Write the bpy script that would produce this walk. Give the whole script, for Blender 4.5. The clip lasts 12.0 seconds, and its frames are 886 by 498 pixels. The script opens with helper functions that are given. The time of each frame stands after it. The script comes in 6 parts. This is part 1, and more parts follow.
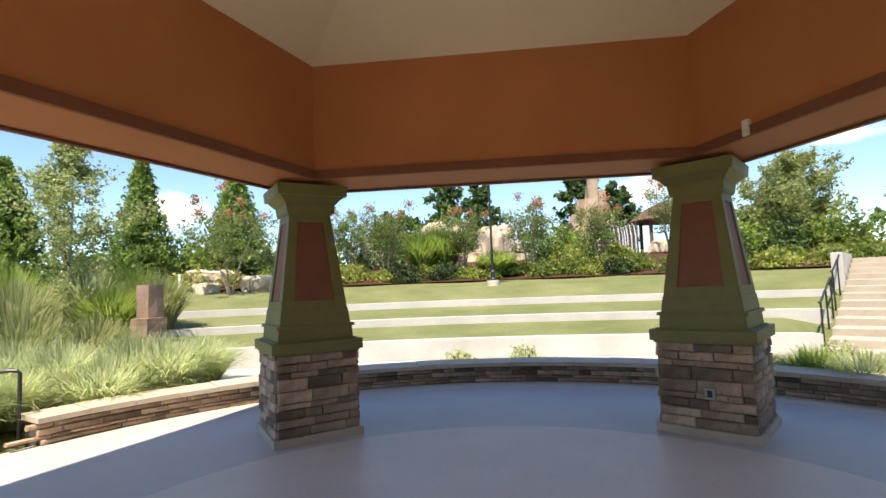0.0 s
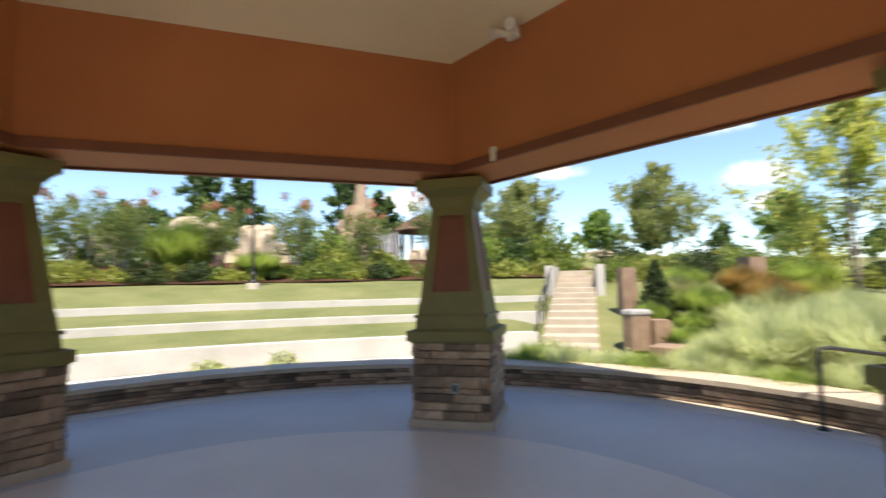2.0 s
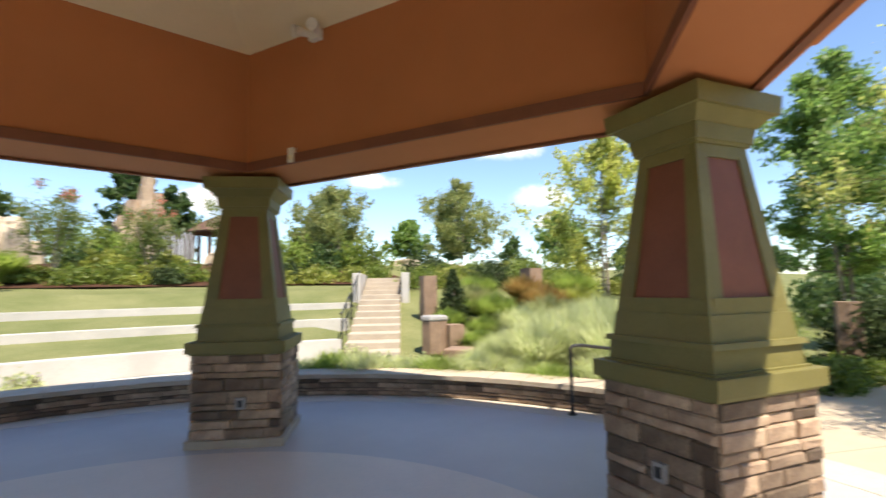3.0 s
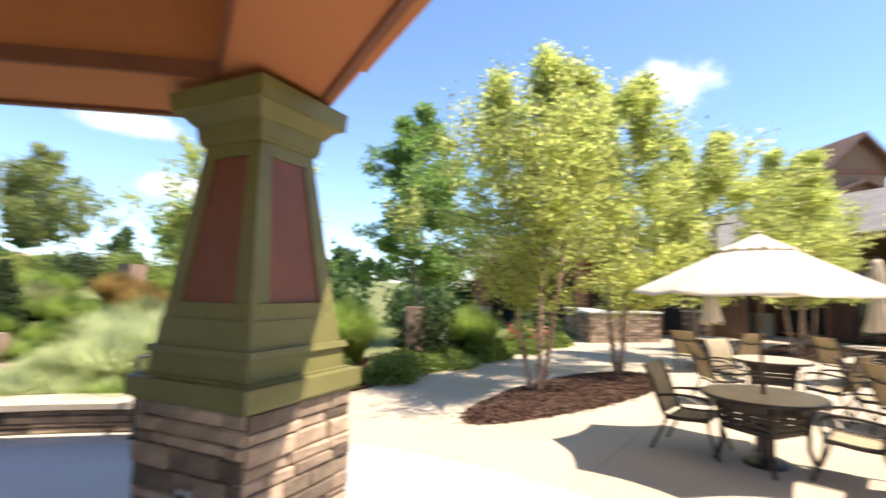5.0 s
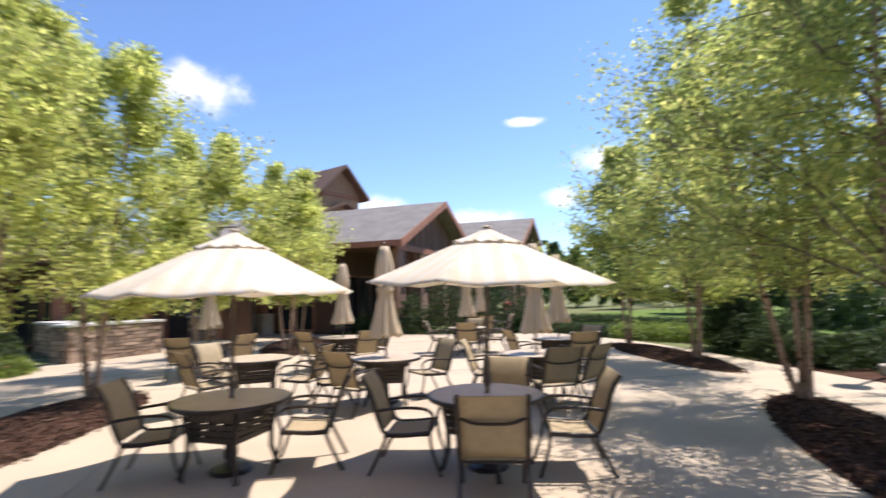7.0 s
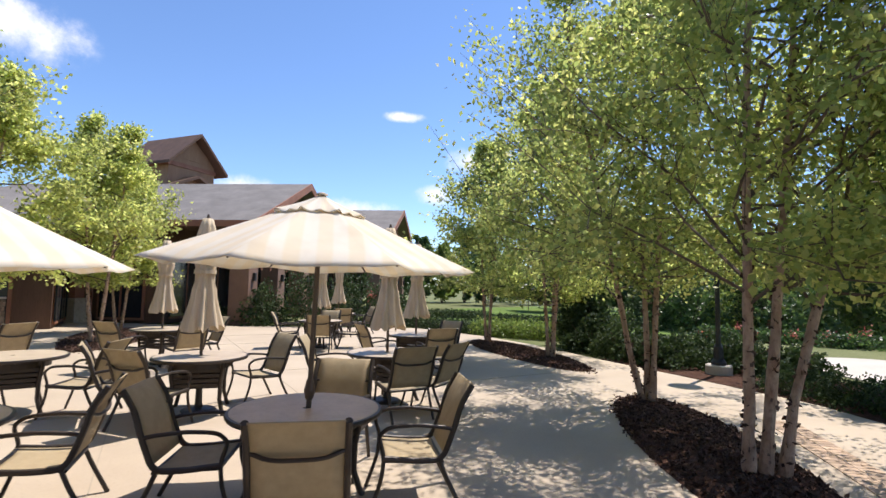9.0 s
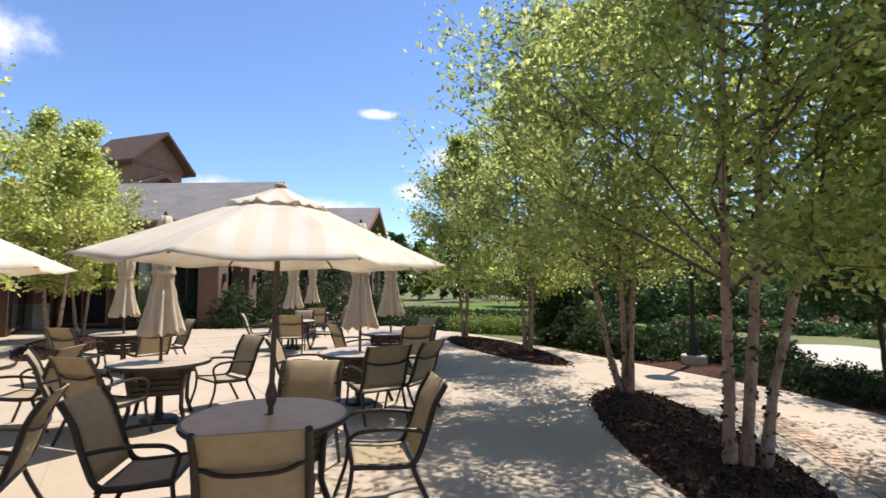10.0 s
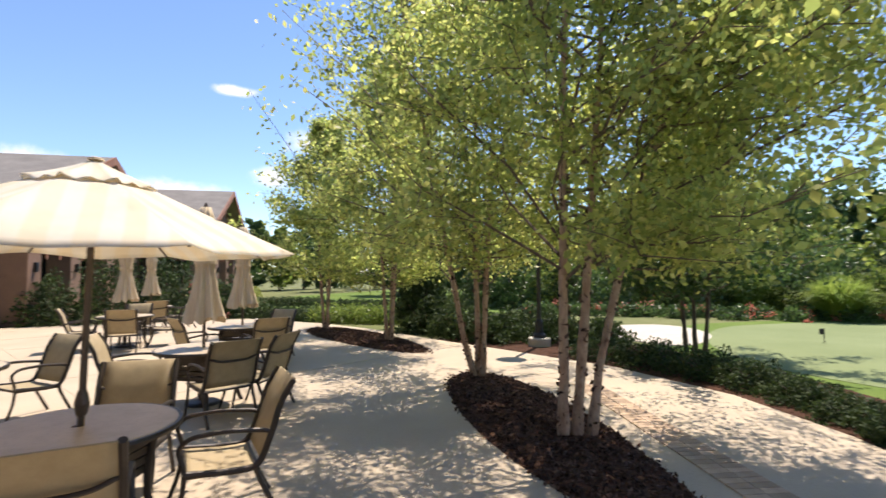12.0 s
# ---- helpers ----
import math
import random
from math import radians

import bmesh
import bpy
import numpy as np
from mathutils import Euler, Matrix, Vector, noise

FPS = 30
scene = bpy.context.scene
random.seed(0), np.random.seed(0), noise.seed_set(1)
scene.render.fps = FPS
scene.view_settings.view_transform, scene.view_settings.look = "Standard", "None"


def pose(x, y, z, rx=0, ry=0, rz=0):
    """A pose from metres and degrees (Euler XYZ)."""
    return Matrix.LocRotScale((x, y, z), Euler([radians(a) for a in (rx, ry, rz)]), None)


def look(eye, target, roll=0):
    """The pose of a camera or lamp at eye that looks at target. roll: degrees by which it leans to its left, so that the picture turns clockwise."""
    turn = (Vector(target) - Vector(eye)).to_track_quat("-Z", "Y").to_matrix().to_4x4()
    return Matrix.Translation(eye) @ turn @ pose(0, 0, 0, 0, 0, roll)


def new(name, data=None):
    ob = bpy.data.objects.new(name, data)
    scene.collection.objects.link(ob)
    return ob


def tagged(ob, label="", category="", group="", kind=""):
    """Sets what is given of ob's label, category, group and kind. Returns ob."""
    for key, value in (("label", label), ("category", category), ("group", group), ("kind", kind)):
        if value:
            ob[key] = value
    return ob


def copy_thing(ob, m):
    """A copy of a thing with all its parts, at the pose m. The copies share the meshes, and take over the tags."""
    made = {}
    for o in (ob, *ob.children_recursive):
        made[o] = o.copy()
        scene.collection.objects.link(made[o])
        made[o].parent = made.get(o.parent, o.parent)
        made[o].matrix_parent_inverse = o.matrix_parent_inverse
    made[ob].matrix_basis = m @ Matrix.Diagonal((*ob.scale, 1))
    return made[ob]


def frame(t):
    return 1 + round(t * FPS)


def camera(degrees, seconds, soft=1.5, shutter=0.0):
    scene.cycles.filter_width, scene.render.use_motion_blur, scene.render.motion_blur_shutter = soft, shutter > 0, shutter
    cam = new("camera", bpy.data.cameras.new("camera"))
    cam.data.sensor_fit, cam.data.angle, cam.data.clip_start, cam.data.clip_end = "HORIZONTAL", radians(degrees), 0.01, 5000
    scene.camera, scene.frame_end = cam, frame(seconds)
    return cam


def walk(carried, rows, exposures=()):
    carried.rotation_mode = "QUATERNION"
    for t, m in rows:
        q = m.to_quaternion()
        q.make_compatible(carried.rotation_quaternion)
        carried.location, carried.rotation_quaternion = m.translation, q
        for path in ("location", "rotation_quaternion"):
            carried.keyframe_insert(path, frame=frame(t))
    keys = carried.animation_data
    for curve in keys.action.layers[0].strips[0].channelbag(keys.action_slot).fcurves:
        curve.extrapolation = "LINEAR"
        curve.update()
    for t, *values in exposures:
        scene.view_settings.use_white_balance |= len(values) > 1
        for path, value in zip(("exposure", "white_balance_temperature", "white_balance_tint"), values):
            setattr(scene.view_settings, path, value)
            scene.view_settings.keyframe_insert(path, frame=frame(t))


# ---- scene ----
cam = camera(83.1, 12.0, shutter=0.62)
PATH = [
    (0, (0.267, -0.065, 1.816), (0.072, 1.92, 1.962), -2.2),
    (0.5, (0.274, -0.058, 1.824), (0.148, 1.932, 1.973), -1.7),
    (1, (0.27, -0.021, 1.829), (0.308, 1.973, 1.984), -0.9),
    (1.5, (0.275, 0.009, 1.822), (0.587, 1.979, 1.968), -0.9),
    (2, (0.279, 0.036, 1.801), (0.986, 1.902, 1.937), -1.2),
    (2.5, (0.354, 0.015, 1.79), (1.428, 1.696, 1.927), -1.1),
    (4.5, (0.832, -0.257, 1.823), (2.688, 0.469, 1.999), 0.2),
    (5, (1.018, -0.343, 1.799), (2.992, -0.067, 1.962), 1.0),
    (5.5, (1.247, -0.413, 1.785), (3.229, -0.625, 1.946), 0.5),
    (6, (1.379, -0.537, 1.775), (3.248, -1.232, 1.928), -1.5),
    (6.5, (1.443, -0.767, 1.777), (3.135, -1.823, 1.929), -2.3),
    (7, (1.54, -1.003, 1.763), (2.989, -2.37, 1.943), -1.3),
    (7.5, (1.696, -1.265, 1.758), (2.919, -2.838, 1.927), -0.5),
    (9.5, (2.081, -2.186, 1.706), (3.114, -3.891, 1.856), 0.6),
    (10, (2.1, -2.257, 1.699), (3.079, -3.995, 1.84), -0.2),
    (10.5, (2.088, -2.284, 1.697), (2.985, -4.068, 1.81), 0.1),
    (11, (2.085, -2.31, 1.7), (2.857, -4.152, 1.793), 0.1),
    (11.5, (2.052, -2.332, 1.698), (2.693, -4.224, 1.792), -0.5),
    (12, (2.041, -2.352, 1.698), (2.528, -4.289, 1.794), -0.4),
]
walk(cam, [(t, look(eye, target, roll)) for t, eye, target, roll in PATH], exposures=[(0.0, 1.17, 7100, 12), (2.5, 1.15, 7150, 12), (4.5, 1.27, 6950, 12), (5.0, 1.35, 6800, 13), (5.5, 1.28, 6650, 17), (6.5, 0.98, 6450, 18), (7.5, 0.84, 6250, 17), (9.5, 0.64, 6250, 15), (11.0, 0.70, 6600, 15), (12.0, 0.86, 6850, 15)])
# ---------------------------------------------------------------- world and light
SUN_AZ, SUN_EL = -101.5, 63.0          # direction to the sun, degrees in plan (from +x) and above the horizon
world = bpy.data.worlds.new("sky")
scene.world = world
world.use_nodes = True
wn = world.node_tree.nodes
sky = wn.new("ShaderNodeTexSky")
sky.sky_type = "NISHITA"
sky.sun_disc = False
sky.sun_elevation = radians(SUN_EL)
sky.sun_rotation = radians(90 - SUN_AZ)
sky.air_density, sky.dust_density, sky.ozone_density = 1.0, 0.05, 6.0
sky.altitude = 600
wn["Background"].inputs["Strength"].default_value = 0.125
# small fair-weather clouds: plan angle, height, width and depth, in degrees
CLOUDS = ((-16.8, 21.0, 8.2, 4.8), (-53.0, 19.0, 4.6, 1.0), (-61.5, 14.4, 6.0, 2.8), (-57.1, 10.5, 4.4, 2.2), (-36.3, 10.0, 6.5, 2.8), (-47.5, 8.4, 9.0, 2.4),
          (73.3, 9.2, 6.5, 2.8), (124.0, 8.3, 8.0, 3.4), (36.9, 10.0, 5.6, 2.6), (35.5, 7.2, 4.0, 1.8), (56.2, 12.0, 6.0, 1.6), (40.5, 15.6, 8.0, 2.6))


def cloudy_sky():
    nt, ln = world.node_tree, world.node_tree.links.new
    tc = nt.nodes.new("ShaderNodeTexCoord")
    nz = nt.nodes.new("ShaderNodeTexNoise")
    nz.inputs["Scale"].default_value, nz.inputs["Detail"].default_value, nz.inputs["Roughness"].default_value = 13.0, 8.0, 0.66
    ln(tc.outputs["Generated"], nz.inputs["Vector"])

    def calc(op, a, b=None):
        n = nt.nodes.new("ShaderNodeMath")
        n.operation = op
        for i, v in enumerate((a, b)):
            if v is None:
                continue
            if isinstance(v, (int, float)):
                n.inputs[i].default_value = v
            else:
                ln(v, n.inputs[i])
        return n.outputs[0]

    def dot(v):
        n = nt.nodes.new("ShaderNodeVectorMath")
        n.operation = "DOT_PRODUCT"
        ln(tc.outputs["Generated"], n.inputs[0])
        n.inputs[1].default_value = v
        return n.outputs["Value"]
    total = None
    for az, el, w, h in CLOUDS:
        a, e = radians(az), radians(el)
        c = Vector((math.cos(e) * math.cos(a), math.cos(e) * math.sin(a), math.sin(e)))
        r = Vector((math.sin(a), -math.cos(a), 0))
        u = r.cross(c)
        x, y = calc("DIVIDE", dot(r), radians(w) / 2), calc("DIVIDE", dot(u), radians(h) / 2)
        q = calc("ADD", calc("MULTIPLY", x, x), calc("MULTIPLY", y, y))
        q = calc("ADD", q, calc("MULTIPLY", calc("SUBTRACT", nz.outputs["Fac"], 0.5), 4.4))
        m = nt.nodes.new("ShaderNodeMapRange")
        m.interpolation_type = "SMOOTHSTEP"
        m.inputs["From Min"].default_value, m.inputs["From Max"].default_value = 1.9, -0.35
        ln(q, m.inputs["Value"])
        front = calc("GREATER_THAN", dot(c), 0.0)
        m = calc("MULTIPLY", calc("POWER", m.outputs[0], 1.5), front)
        total = m if total is None else calc("MAXIMUM", total, m)
    mx = nt.nodes.new("ShaderNodeMix")
    mx.data_type = "RGBA"
    ln(total, mx.inputs["Factor"])
    ln(sky.outputs[0], mx.inputs["A"])
    mx.inputs["B"].default_value = (6.0, 6.05, 6.2, 1)
    ln(mx.outputs["Result"], wn["Background"].inputs["Color"])


cloudy_sky()
sun = new("sun", bpy.data.lights.new("sun", "SUN"))
sun.data.energy, sun.data.angle, sun.data.color = 4.3, radians(0.55), (1.0, 0.94, 0.84)
_d = Vector((math.cos(radians(SUN_EL)) * math.cos(radians(SUN_AZ)), math.cos(radians(SUN_EL)) * math.sin(radians(SUN_AZ)), math.sin(radians(SUN_EL))))
sun.matrix_world = look(_d * 60, (0, 0, 0))


# ---------------------------------------------------------------- materials
def node(nt, kind, **values):
    n = nt.nodes.new(kind)
    for k, v in values.items():
        n.inputs[k].default_value = v
    return n


def surf(name, c1, c2, scale=8.0, rough=0.7, bump=0.2, fine=60.0, metal=0.0, per_object=0.0, c3=None, spec=0.5, island=False, stretch=None):
    """A worn surface: two colours by a broad noise, a third by a fine one, relief from both."""
    m = bpy.data.materials.new(name)
    m.use_nodes = True
    nt, ln = m.node_tree, m.node_tree.links.new
    b = nt.nodes["Principled BSDF"]
    tc = nt.nodes.new("ShaderNodeTexCoord")
    vec = tc.outputs["Object"]
    if stretch:
        mp = nt.nodes.new("ShaderNodeMapping")
        mp.inputs["Scale"].default_value = stretch
        ln(vec, mp.inputs["Vector"])
        vec = mp.outputs[0]
    n1 = node(nt, "ShaderNodeTexNoise", Scale=scale, Detail=5.0, Roughness=0.6)
    n2 = node(nt, "ShaderNodeTexNoise", Scale=fine, Detail=3.0, Roughness=0.6)
    ln(vec, n1.inputs["Vector"])
    ln(vec, n2.inputs["Vector"])
    ramp = nt.nodes.new("ShaderNodeValToRGB")
    ramp.color_ramp.elements[0].position, ramp.color_ramp.elements[1].position = 0.32, 0.68
    ramp.color_ramp.elements[0].color, ramp.color_ramp.elements[1].color = (*c1, 1), (*c2, 1)
    ln(n1.outputs["Fac"], ramp.inputs["Fac"])
    col = ramp.outputs[0]
    mix = nt.nodes.new("ShaderNodeMix")
    mix.data_type = "RGBA"
    f = nt.nodes.new("ShaderNodeMapRange")
    f.inputs["From Min"].default_value, f.inputs["From Max"].default_value, f.inputs["To Max"].default_value = 0.5, 0.75, 0.6
    ln(n2.outputs["Fac"], f.inputs["Value"])
    ln(f.outputs[0], mix.inputs["Factor"])
    ln(col, mix.inputs["A"])
    mix.inputs["B"].default_value = (*(c3 or [v * 0.7 for v in c1]), 1)
    col = mix.outputs["Result"]
    if per_object:
        if island:
            rnd = nt.nodes.new("ShaderNodeNewGeometry").outputs["Random Per Island"]
        else:
            rnd = nt.nodes.new("ShaderNodeObjectInfo").outputs["Random"]
        hs = nt.nodes.new("ShaderNodeHueSaturation")
        vr = nt.nodes.new("ShaderNodeMapRange")
        vr.inputs["To Min"].default_value, vr.inputs["To Max"].default_value = 1 - per_object, 1 + per_object
        ln(rnd, vr.inputs["Value"])
        ln(vr.outputs[0], hs.inputs["Value"])
        ln(col, hs.inputs["Color"])
        col = hs.outputs[0]
    ln(col, b.inputs["Base Color"])
    b.inputs["Roughness"].default_value, b.inputs["Metallic"].default_value = rough, metal
    b.inputs["Specular IOR Level"].default_value = spec
    if bump:
        ad = nt.nodes.new("ShaderNodeMath")
        ln(n1.outputs["Fac"], ad.inputs[0])
        ln(n2.outputs["Fac"], ad.inputs[1])
        bp = node(nt, "ShaderNodeBump", Strength=bump, Distance=0.02)
        ln(ad.outputs[0], bp.inputs["Height"])
        ln(bp.outputs[0], b.inputs["Normal"])
    return m


def leafy(name, c1, c2, c3, through_light=0.45, rough=0.45):
    """Leaves: three greens shared out leaf by leaf, part of the light going through."""
    m = bpy.data.materials.new(name)
    m.use_nodes = True
    nt, ln = m.node_tree, m.node_tree.links.new
    b = nt.nodes["Principled BSDF"]
    rnd = nt.nodes.new("ShaderNodeNewGeometry").outputs["Random Per Island"]
    ramp = nt.nodes.new("ShaderNodeValToRGB")
    e = ramp.color_ramp.elements
    e[0].color, e[1].color = (*c1, 1), (*c3, 1)
    e.new(0.55).color = (*c2, 1)
    ln(rnd, ramp.inputs["Fac"])
    tc = nt.nodes.new("ShaderNodeTexCoord")
    n1 = node(nt, "ShaderNodeTexNoise", Scale=1.3, Detail=3.0)
    ln(tc.outputs["Object"], n1.inputs["Vector"])
    hs = nt.nodes.new("ShaderNodeHueSaturation")
    vr = nt.nodes.new("ShaderNodeMapRange")
    vr.inputs["From Min"].default_value, vr.inputs["From Max"].default_value = 0.3, 0.7
    vr.inputs["To Min"].default_value, vr.inputs["To Max"].default_value = 0.75, 1.25
    ln(n1.outputs["Fac"], vr.inputs["Value"])
    ln(vr.outputs[0], hs.inputs["Value"])
    ln(ramp.outputs[0], hs.inputs["Color"])
    ln(hs.outputs[0], b.inputs["Base Color"])
    b.inputs["Roughness"].default_value = rough
    b.inputs["Specular IOR Level"].default_value = 0.35
    tr = nt.nodes.new("ShaderNodeBsdfTranslucent")
    hs2 = nt.nodes.new("ShaderNodeHueSaturation")
    hs2.inputs["Saturation"].default_value, hs2.inputs["Value"].default_value = 1.0, 2.1
    ln(hs.outputs[0], hs2.inputs["Color"])
    ln(hs2.outputs[0], tr.inputs["Color"])
    mx = nt.nodes.new("ShaderNodeMixShader")
    mx.inputs[0].default_value = through_light
    ln(b.outputs[0], mx.inputs[1])
    ln(tr.outputs[0], mx.inputs[2])
    ln(mx.outputs[0], nt.nodes["Material Output"].inputs["Surface"])
    return m


def striped_cloth(name, ca, cb, period, glow):
    """Woven cloth with soft stripes along the panels, light passing through."""
    m = bpy.data.materials.new(name)
    m.use_nodes = True
    nt, ln = m.node_tree, m.node_tree.links.new
    b = nt.nodes["Principled BSDF"]
    uv = nt.nodes.new("ShaderNodeUVMap")
    sep = nt.nodes.new("ShaderNodeSeparateXYZ")
    ln(uv.outputs[0], sep.inputs[0])
    mul = nt.nodes.new("ShaderNodeMath")
    mul.operation = "MULTIPLY"
    mul.inputs[1].default_value = 2 * math.pi / period
    ln(sep.outputs[0], mul.inputs[0])
    sn = nt.nodes.new("ShaderNodeMath")
    sn.operation = "SINE"
    ln(mul.outputs[0], sn.inputs[0])
    ramp = nt.nodes.new("ShaderNodeValToRGB")
    ramp.color_ramp.elements[0].position, ramp.color_ramp.elements[1].position = 0.35, 0.65
    ramp.color_ramp.elements[0].color, ramp.color_ramp.elements[1].color = (*ca, 1), (*cb, 1)
    mr = nt.nodes.new("ShaderNodeMapRange")
    mr.inputs["From Min"].default_value = -1.0
    ln(sn.outputs[0], mr.inputs["Value"])
    ln(mr.outputs[0], ramp.inputs["Fac"])
    tc = nt.nodes.new("ShaderNodeTexCoord")
    n1 = node(nt, "ShaderNodeTexNoise", Scale=2.5, Detail=4.0)
    ln(tc.outputs["Object"], n1.inputs["Vector"])
    mix = nt.nodes.new("ShaderNodeMix")
    mix.data_type, mix.blend_type = "RGBA", "MULTIPLY"
    mix.inputs["Factor"].default_value = 0.35
    rr = nt.nodes.new("ShaderNodeValToRGB")
    rr.color_ramp.elements[0].position, rr.color_ramp.elements[1].position = 0.3, 0.6
    rr.color_ramp.elements[0].color = (0.72, 0.66, 0.55, 1)
    ln(n1.outputs["Fac"], rr.inputs["Fac"])
    ln(ramp.outputs[0], mix.inputs["A"])
    ln(rr.outputs[0], mix.inputs["B"])
    ln(mix.outputs["Result"], b.inputs["Base Color"])
    b.inputs["Roughness"].default_value = 0.85
    bp = node(nt, "ShaderNodeBump", Strength=0.25, Distance=0.03)
    ln(n1.outputs["Fac"], bp.inputs["Height"])
    ln(bp.outputs[0], b.inputs["Normal"])
    tr = nt.nodes.new("ShaderNodeBsdfTranslucent")
    ln(mix.outputs["Result"], tr.inputs["Color"])
    mx = nt.nodes.new("ShaderNodeMixShader")
    mx.inputs[0].default_value = glow
    ln(b.outputs[0], mx.inputs[1])
    ln(tr.outputs[0], mx.inputs[2])
    ln(mx.outputs[0], nt.nodes["Material Output"].inputs["Surface"])
    return m


M_STUCCO = surf("rust stucco", (0.42, 0.150, 0.052), (0.48, 0.175, 0.064), 0.8, 0.75, 0.15, 90, c3=(0.45, 0.165, 0.06))
M_TRIM = surf("brown trim paint", (0.17, 0.055, 0.028), (0.21, 0.07, 0.034), 3, 0.6, 0.1, 60)
M_CEIL = surf("cream ceiling", (0.74, 0.62, 0.40), (0.80, 0.68, 0.46), 0.7, 0.85, 0.05, 40, c3=(0.72, 0.60, 0.38))
M_OLIVE = surf("olive paint", (0.155, 0.140, 0.042), (0.20, 0.18, 0.06), 2.5, 0.55, 0.12, 50, c3=(0.14, 0.125, 0.04))
M_PANEL = surf("red brown panel", (0.19, 0.062, 0.034), (0.23, 0.078, 0.042), 3, 0.6, 0.12, 50, c3=(0.17, 0.055, 0.03))
M_STONE = surf("ledge stone", (0.21, 0.137, 0.093), (0.43, 0.315, 0.218), 4, 0.85, 0.6, 35, per_object=0.62, c3=(0.12, 0.09, 0.075))
M_STONE_I = surf("ledge stone rest", (0.20, 0.135, 0.10), (0.36, 0.27, 0.20), 6, 0.85, 0.5, 45, per_object=0.5, c3=(0.12, 0.09, 0.075), island=True)
M_MORTAR = surf("dark mortar", (0.07, 0.055, 0.045), (0.10, 0.08, 0.065), 10, 0.95, 0.3, 70)
M_CAP = surf("wall cap stone", (0.42, 0.34, 0.25), (0.50, 0.42, 0.32), 2.5, 0.8, 0.25, 50, c3=(0.42, 0.34, 0.27))
M_CONC = surf("patio concrete", (0.42, 0.335, 0.240), (0.49, 0.40, 0.292), 0.6, 0.8, 0.12, 35, c3=(0.365, 0.29, 0.205))
M_STAGE = surf("sealed stage concrete", (0.59, 0.505, 0.415), (0.66, 0.57, 0.475), 0.8, 0.38, 0.06, 45, c3=(0.46, 0.42, 0.37))
M_STAGE2 = surf("sealed outer concrete", (0.42, 0.40, 0.385), (0.49, 0.465, 0.44), 0.8, 0.42, 0.06, 45, c3=(0.40, 0.38, 0.36))
M_BAND = surf("pale concrete band", (0.47, 0.42, 0.345), (0.54, 0.485, 0.40), 1.5, 0.8, 0.1, 50)
M_SEAT = surf("pale terrace stone", (0.44, 0.425, 0.395), (0.54, 0.52, 0.485), 1.2, 0.85, 0.2, 30, c3=(0.37, 0.35, 0.315))
M_STEP = surf("tan step concrete", (0.37, 0.315, 0.245), (0.45, 0.39, 0.31), 1.5, 0.85, 0.2, 30)
M_LAWN = surf("lawn", (0.118, 0.138, 0.052), (0.198, 0.202, 0.092), 0.55, 0.9, 1.0, 14, c3=(0.085, 0.095, 0.03), spec=0.1)
M_GREEN = surf("putting green turf", (0.185, 0.225, 0.105), (0.225, 0.265, 0.13), 0.4, 0.95, 0.2, 80, spec=0.1)
M_ROUGH = surf("fringe turf", (0.10, 0.16, 0.035), (0.15, 0.21, 0.05), 0.5, 0.95, 0.8, 40, spec=0.1)
M_MULCH = surf("bark mulch", (0.055, 0.027, 0.017), (0.10, 0.05, 0.033), 5, 0.95, 1.0, 40, c3=(0.035, 0.02, 0.013), spec=0.1)
M_CHIP = surf("bark chip", (0.072, 0.043, 0.031), (0.155, 0.098, 0.072), 9, 0.95, 0.3, 40, per_object=0.6, island=True, spec=0.1)
M_PAVER = surf("tan paver", (0.38, 0.26, 0.17), (0.48, 0.35, 0.24), 4, 0.85, 0.3, 50, per_object=0.25)
M_SPIRE = surf("brown spire rock", (0.30, 0.215, 0.145), (0.45, 0.34, 0.235), 0.9, 0.9, 0.7, 9, c3=(0.16, 0.10, 0.07))
M_JOINT = surf("joint filler", (0.34, 0.285, 0.215), (0.40, 0.34, 0.255), 6, 0.95, 0.1, 60)
M_ROCK = surf("tan boulder", (0.46, 0.36, 0.25), (0.64, 0.54, 0.41), 0.9, 0.9, 0.9, 7, c3=(0.25, 0.18, 0.12))
M_RUST = surf("rusty basalt", (0.22, 0.145, 0.10), (0.33, 0.225, 0.155), 3, 0.85, 0.5, 25, c3=(0.15, 0.10, 0.075))
M_METAL = surf("dark bronze metal", (0.035, 0.026, 0.020), (0.05, 0.038, 0.03), 6, 0.42, 0.05, 90, metal=0.3)
M_BLACK = surf("black metal", (0.012, 0.012, 0.013), (0.022, 0.022, 0.023), 6, 0.45, 0.05, 90)
M_SLING = surf("tan sling mesh", (0.33, 0.255, 0.145), (0.39, 0.305, 0.18), 14, 0.75, 0.25, 260, c3=(0.27, 0.205, 0.115))
M_TOP = surf("mottled stone tabletop", (0.44, 0.345, 0.235), (0.54, 0.435, 0.31), 5, 0.45, 0.05, 40, c3=(0.32, 0.24, 0.16))
M_CANVAS = striped_cloth("striped canvas", (0.88, 0.83, 0.73), (0.87, 0.785, 0.63), 0.20, 0.40)
M_CLOSED = surf("folded canvas", (0.58, 0.45, 0.30), (0.72, 0.59, 0.42), 3, 0.9, 0.3, 60, c3=(0.45, 0.35, 0.23), stretch=(6, 6, 0.6))
M_POLE = surf("bronze pole", (0.07, 0.045, 0.03), (0.10, 0.065, 0.045), 8, 0.4, 0.05, 90)
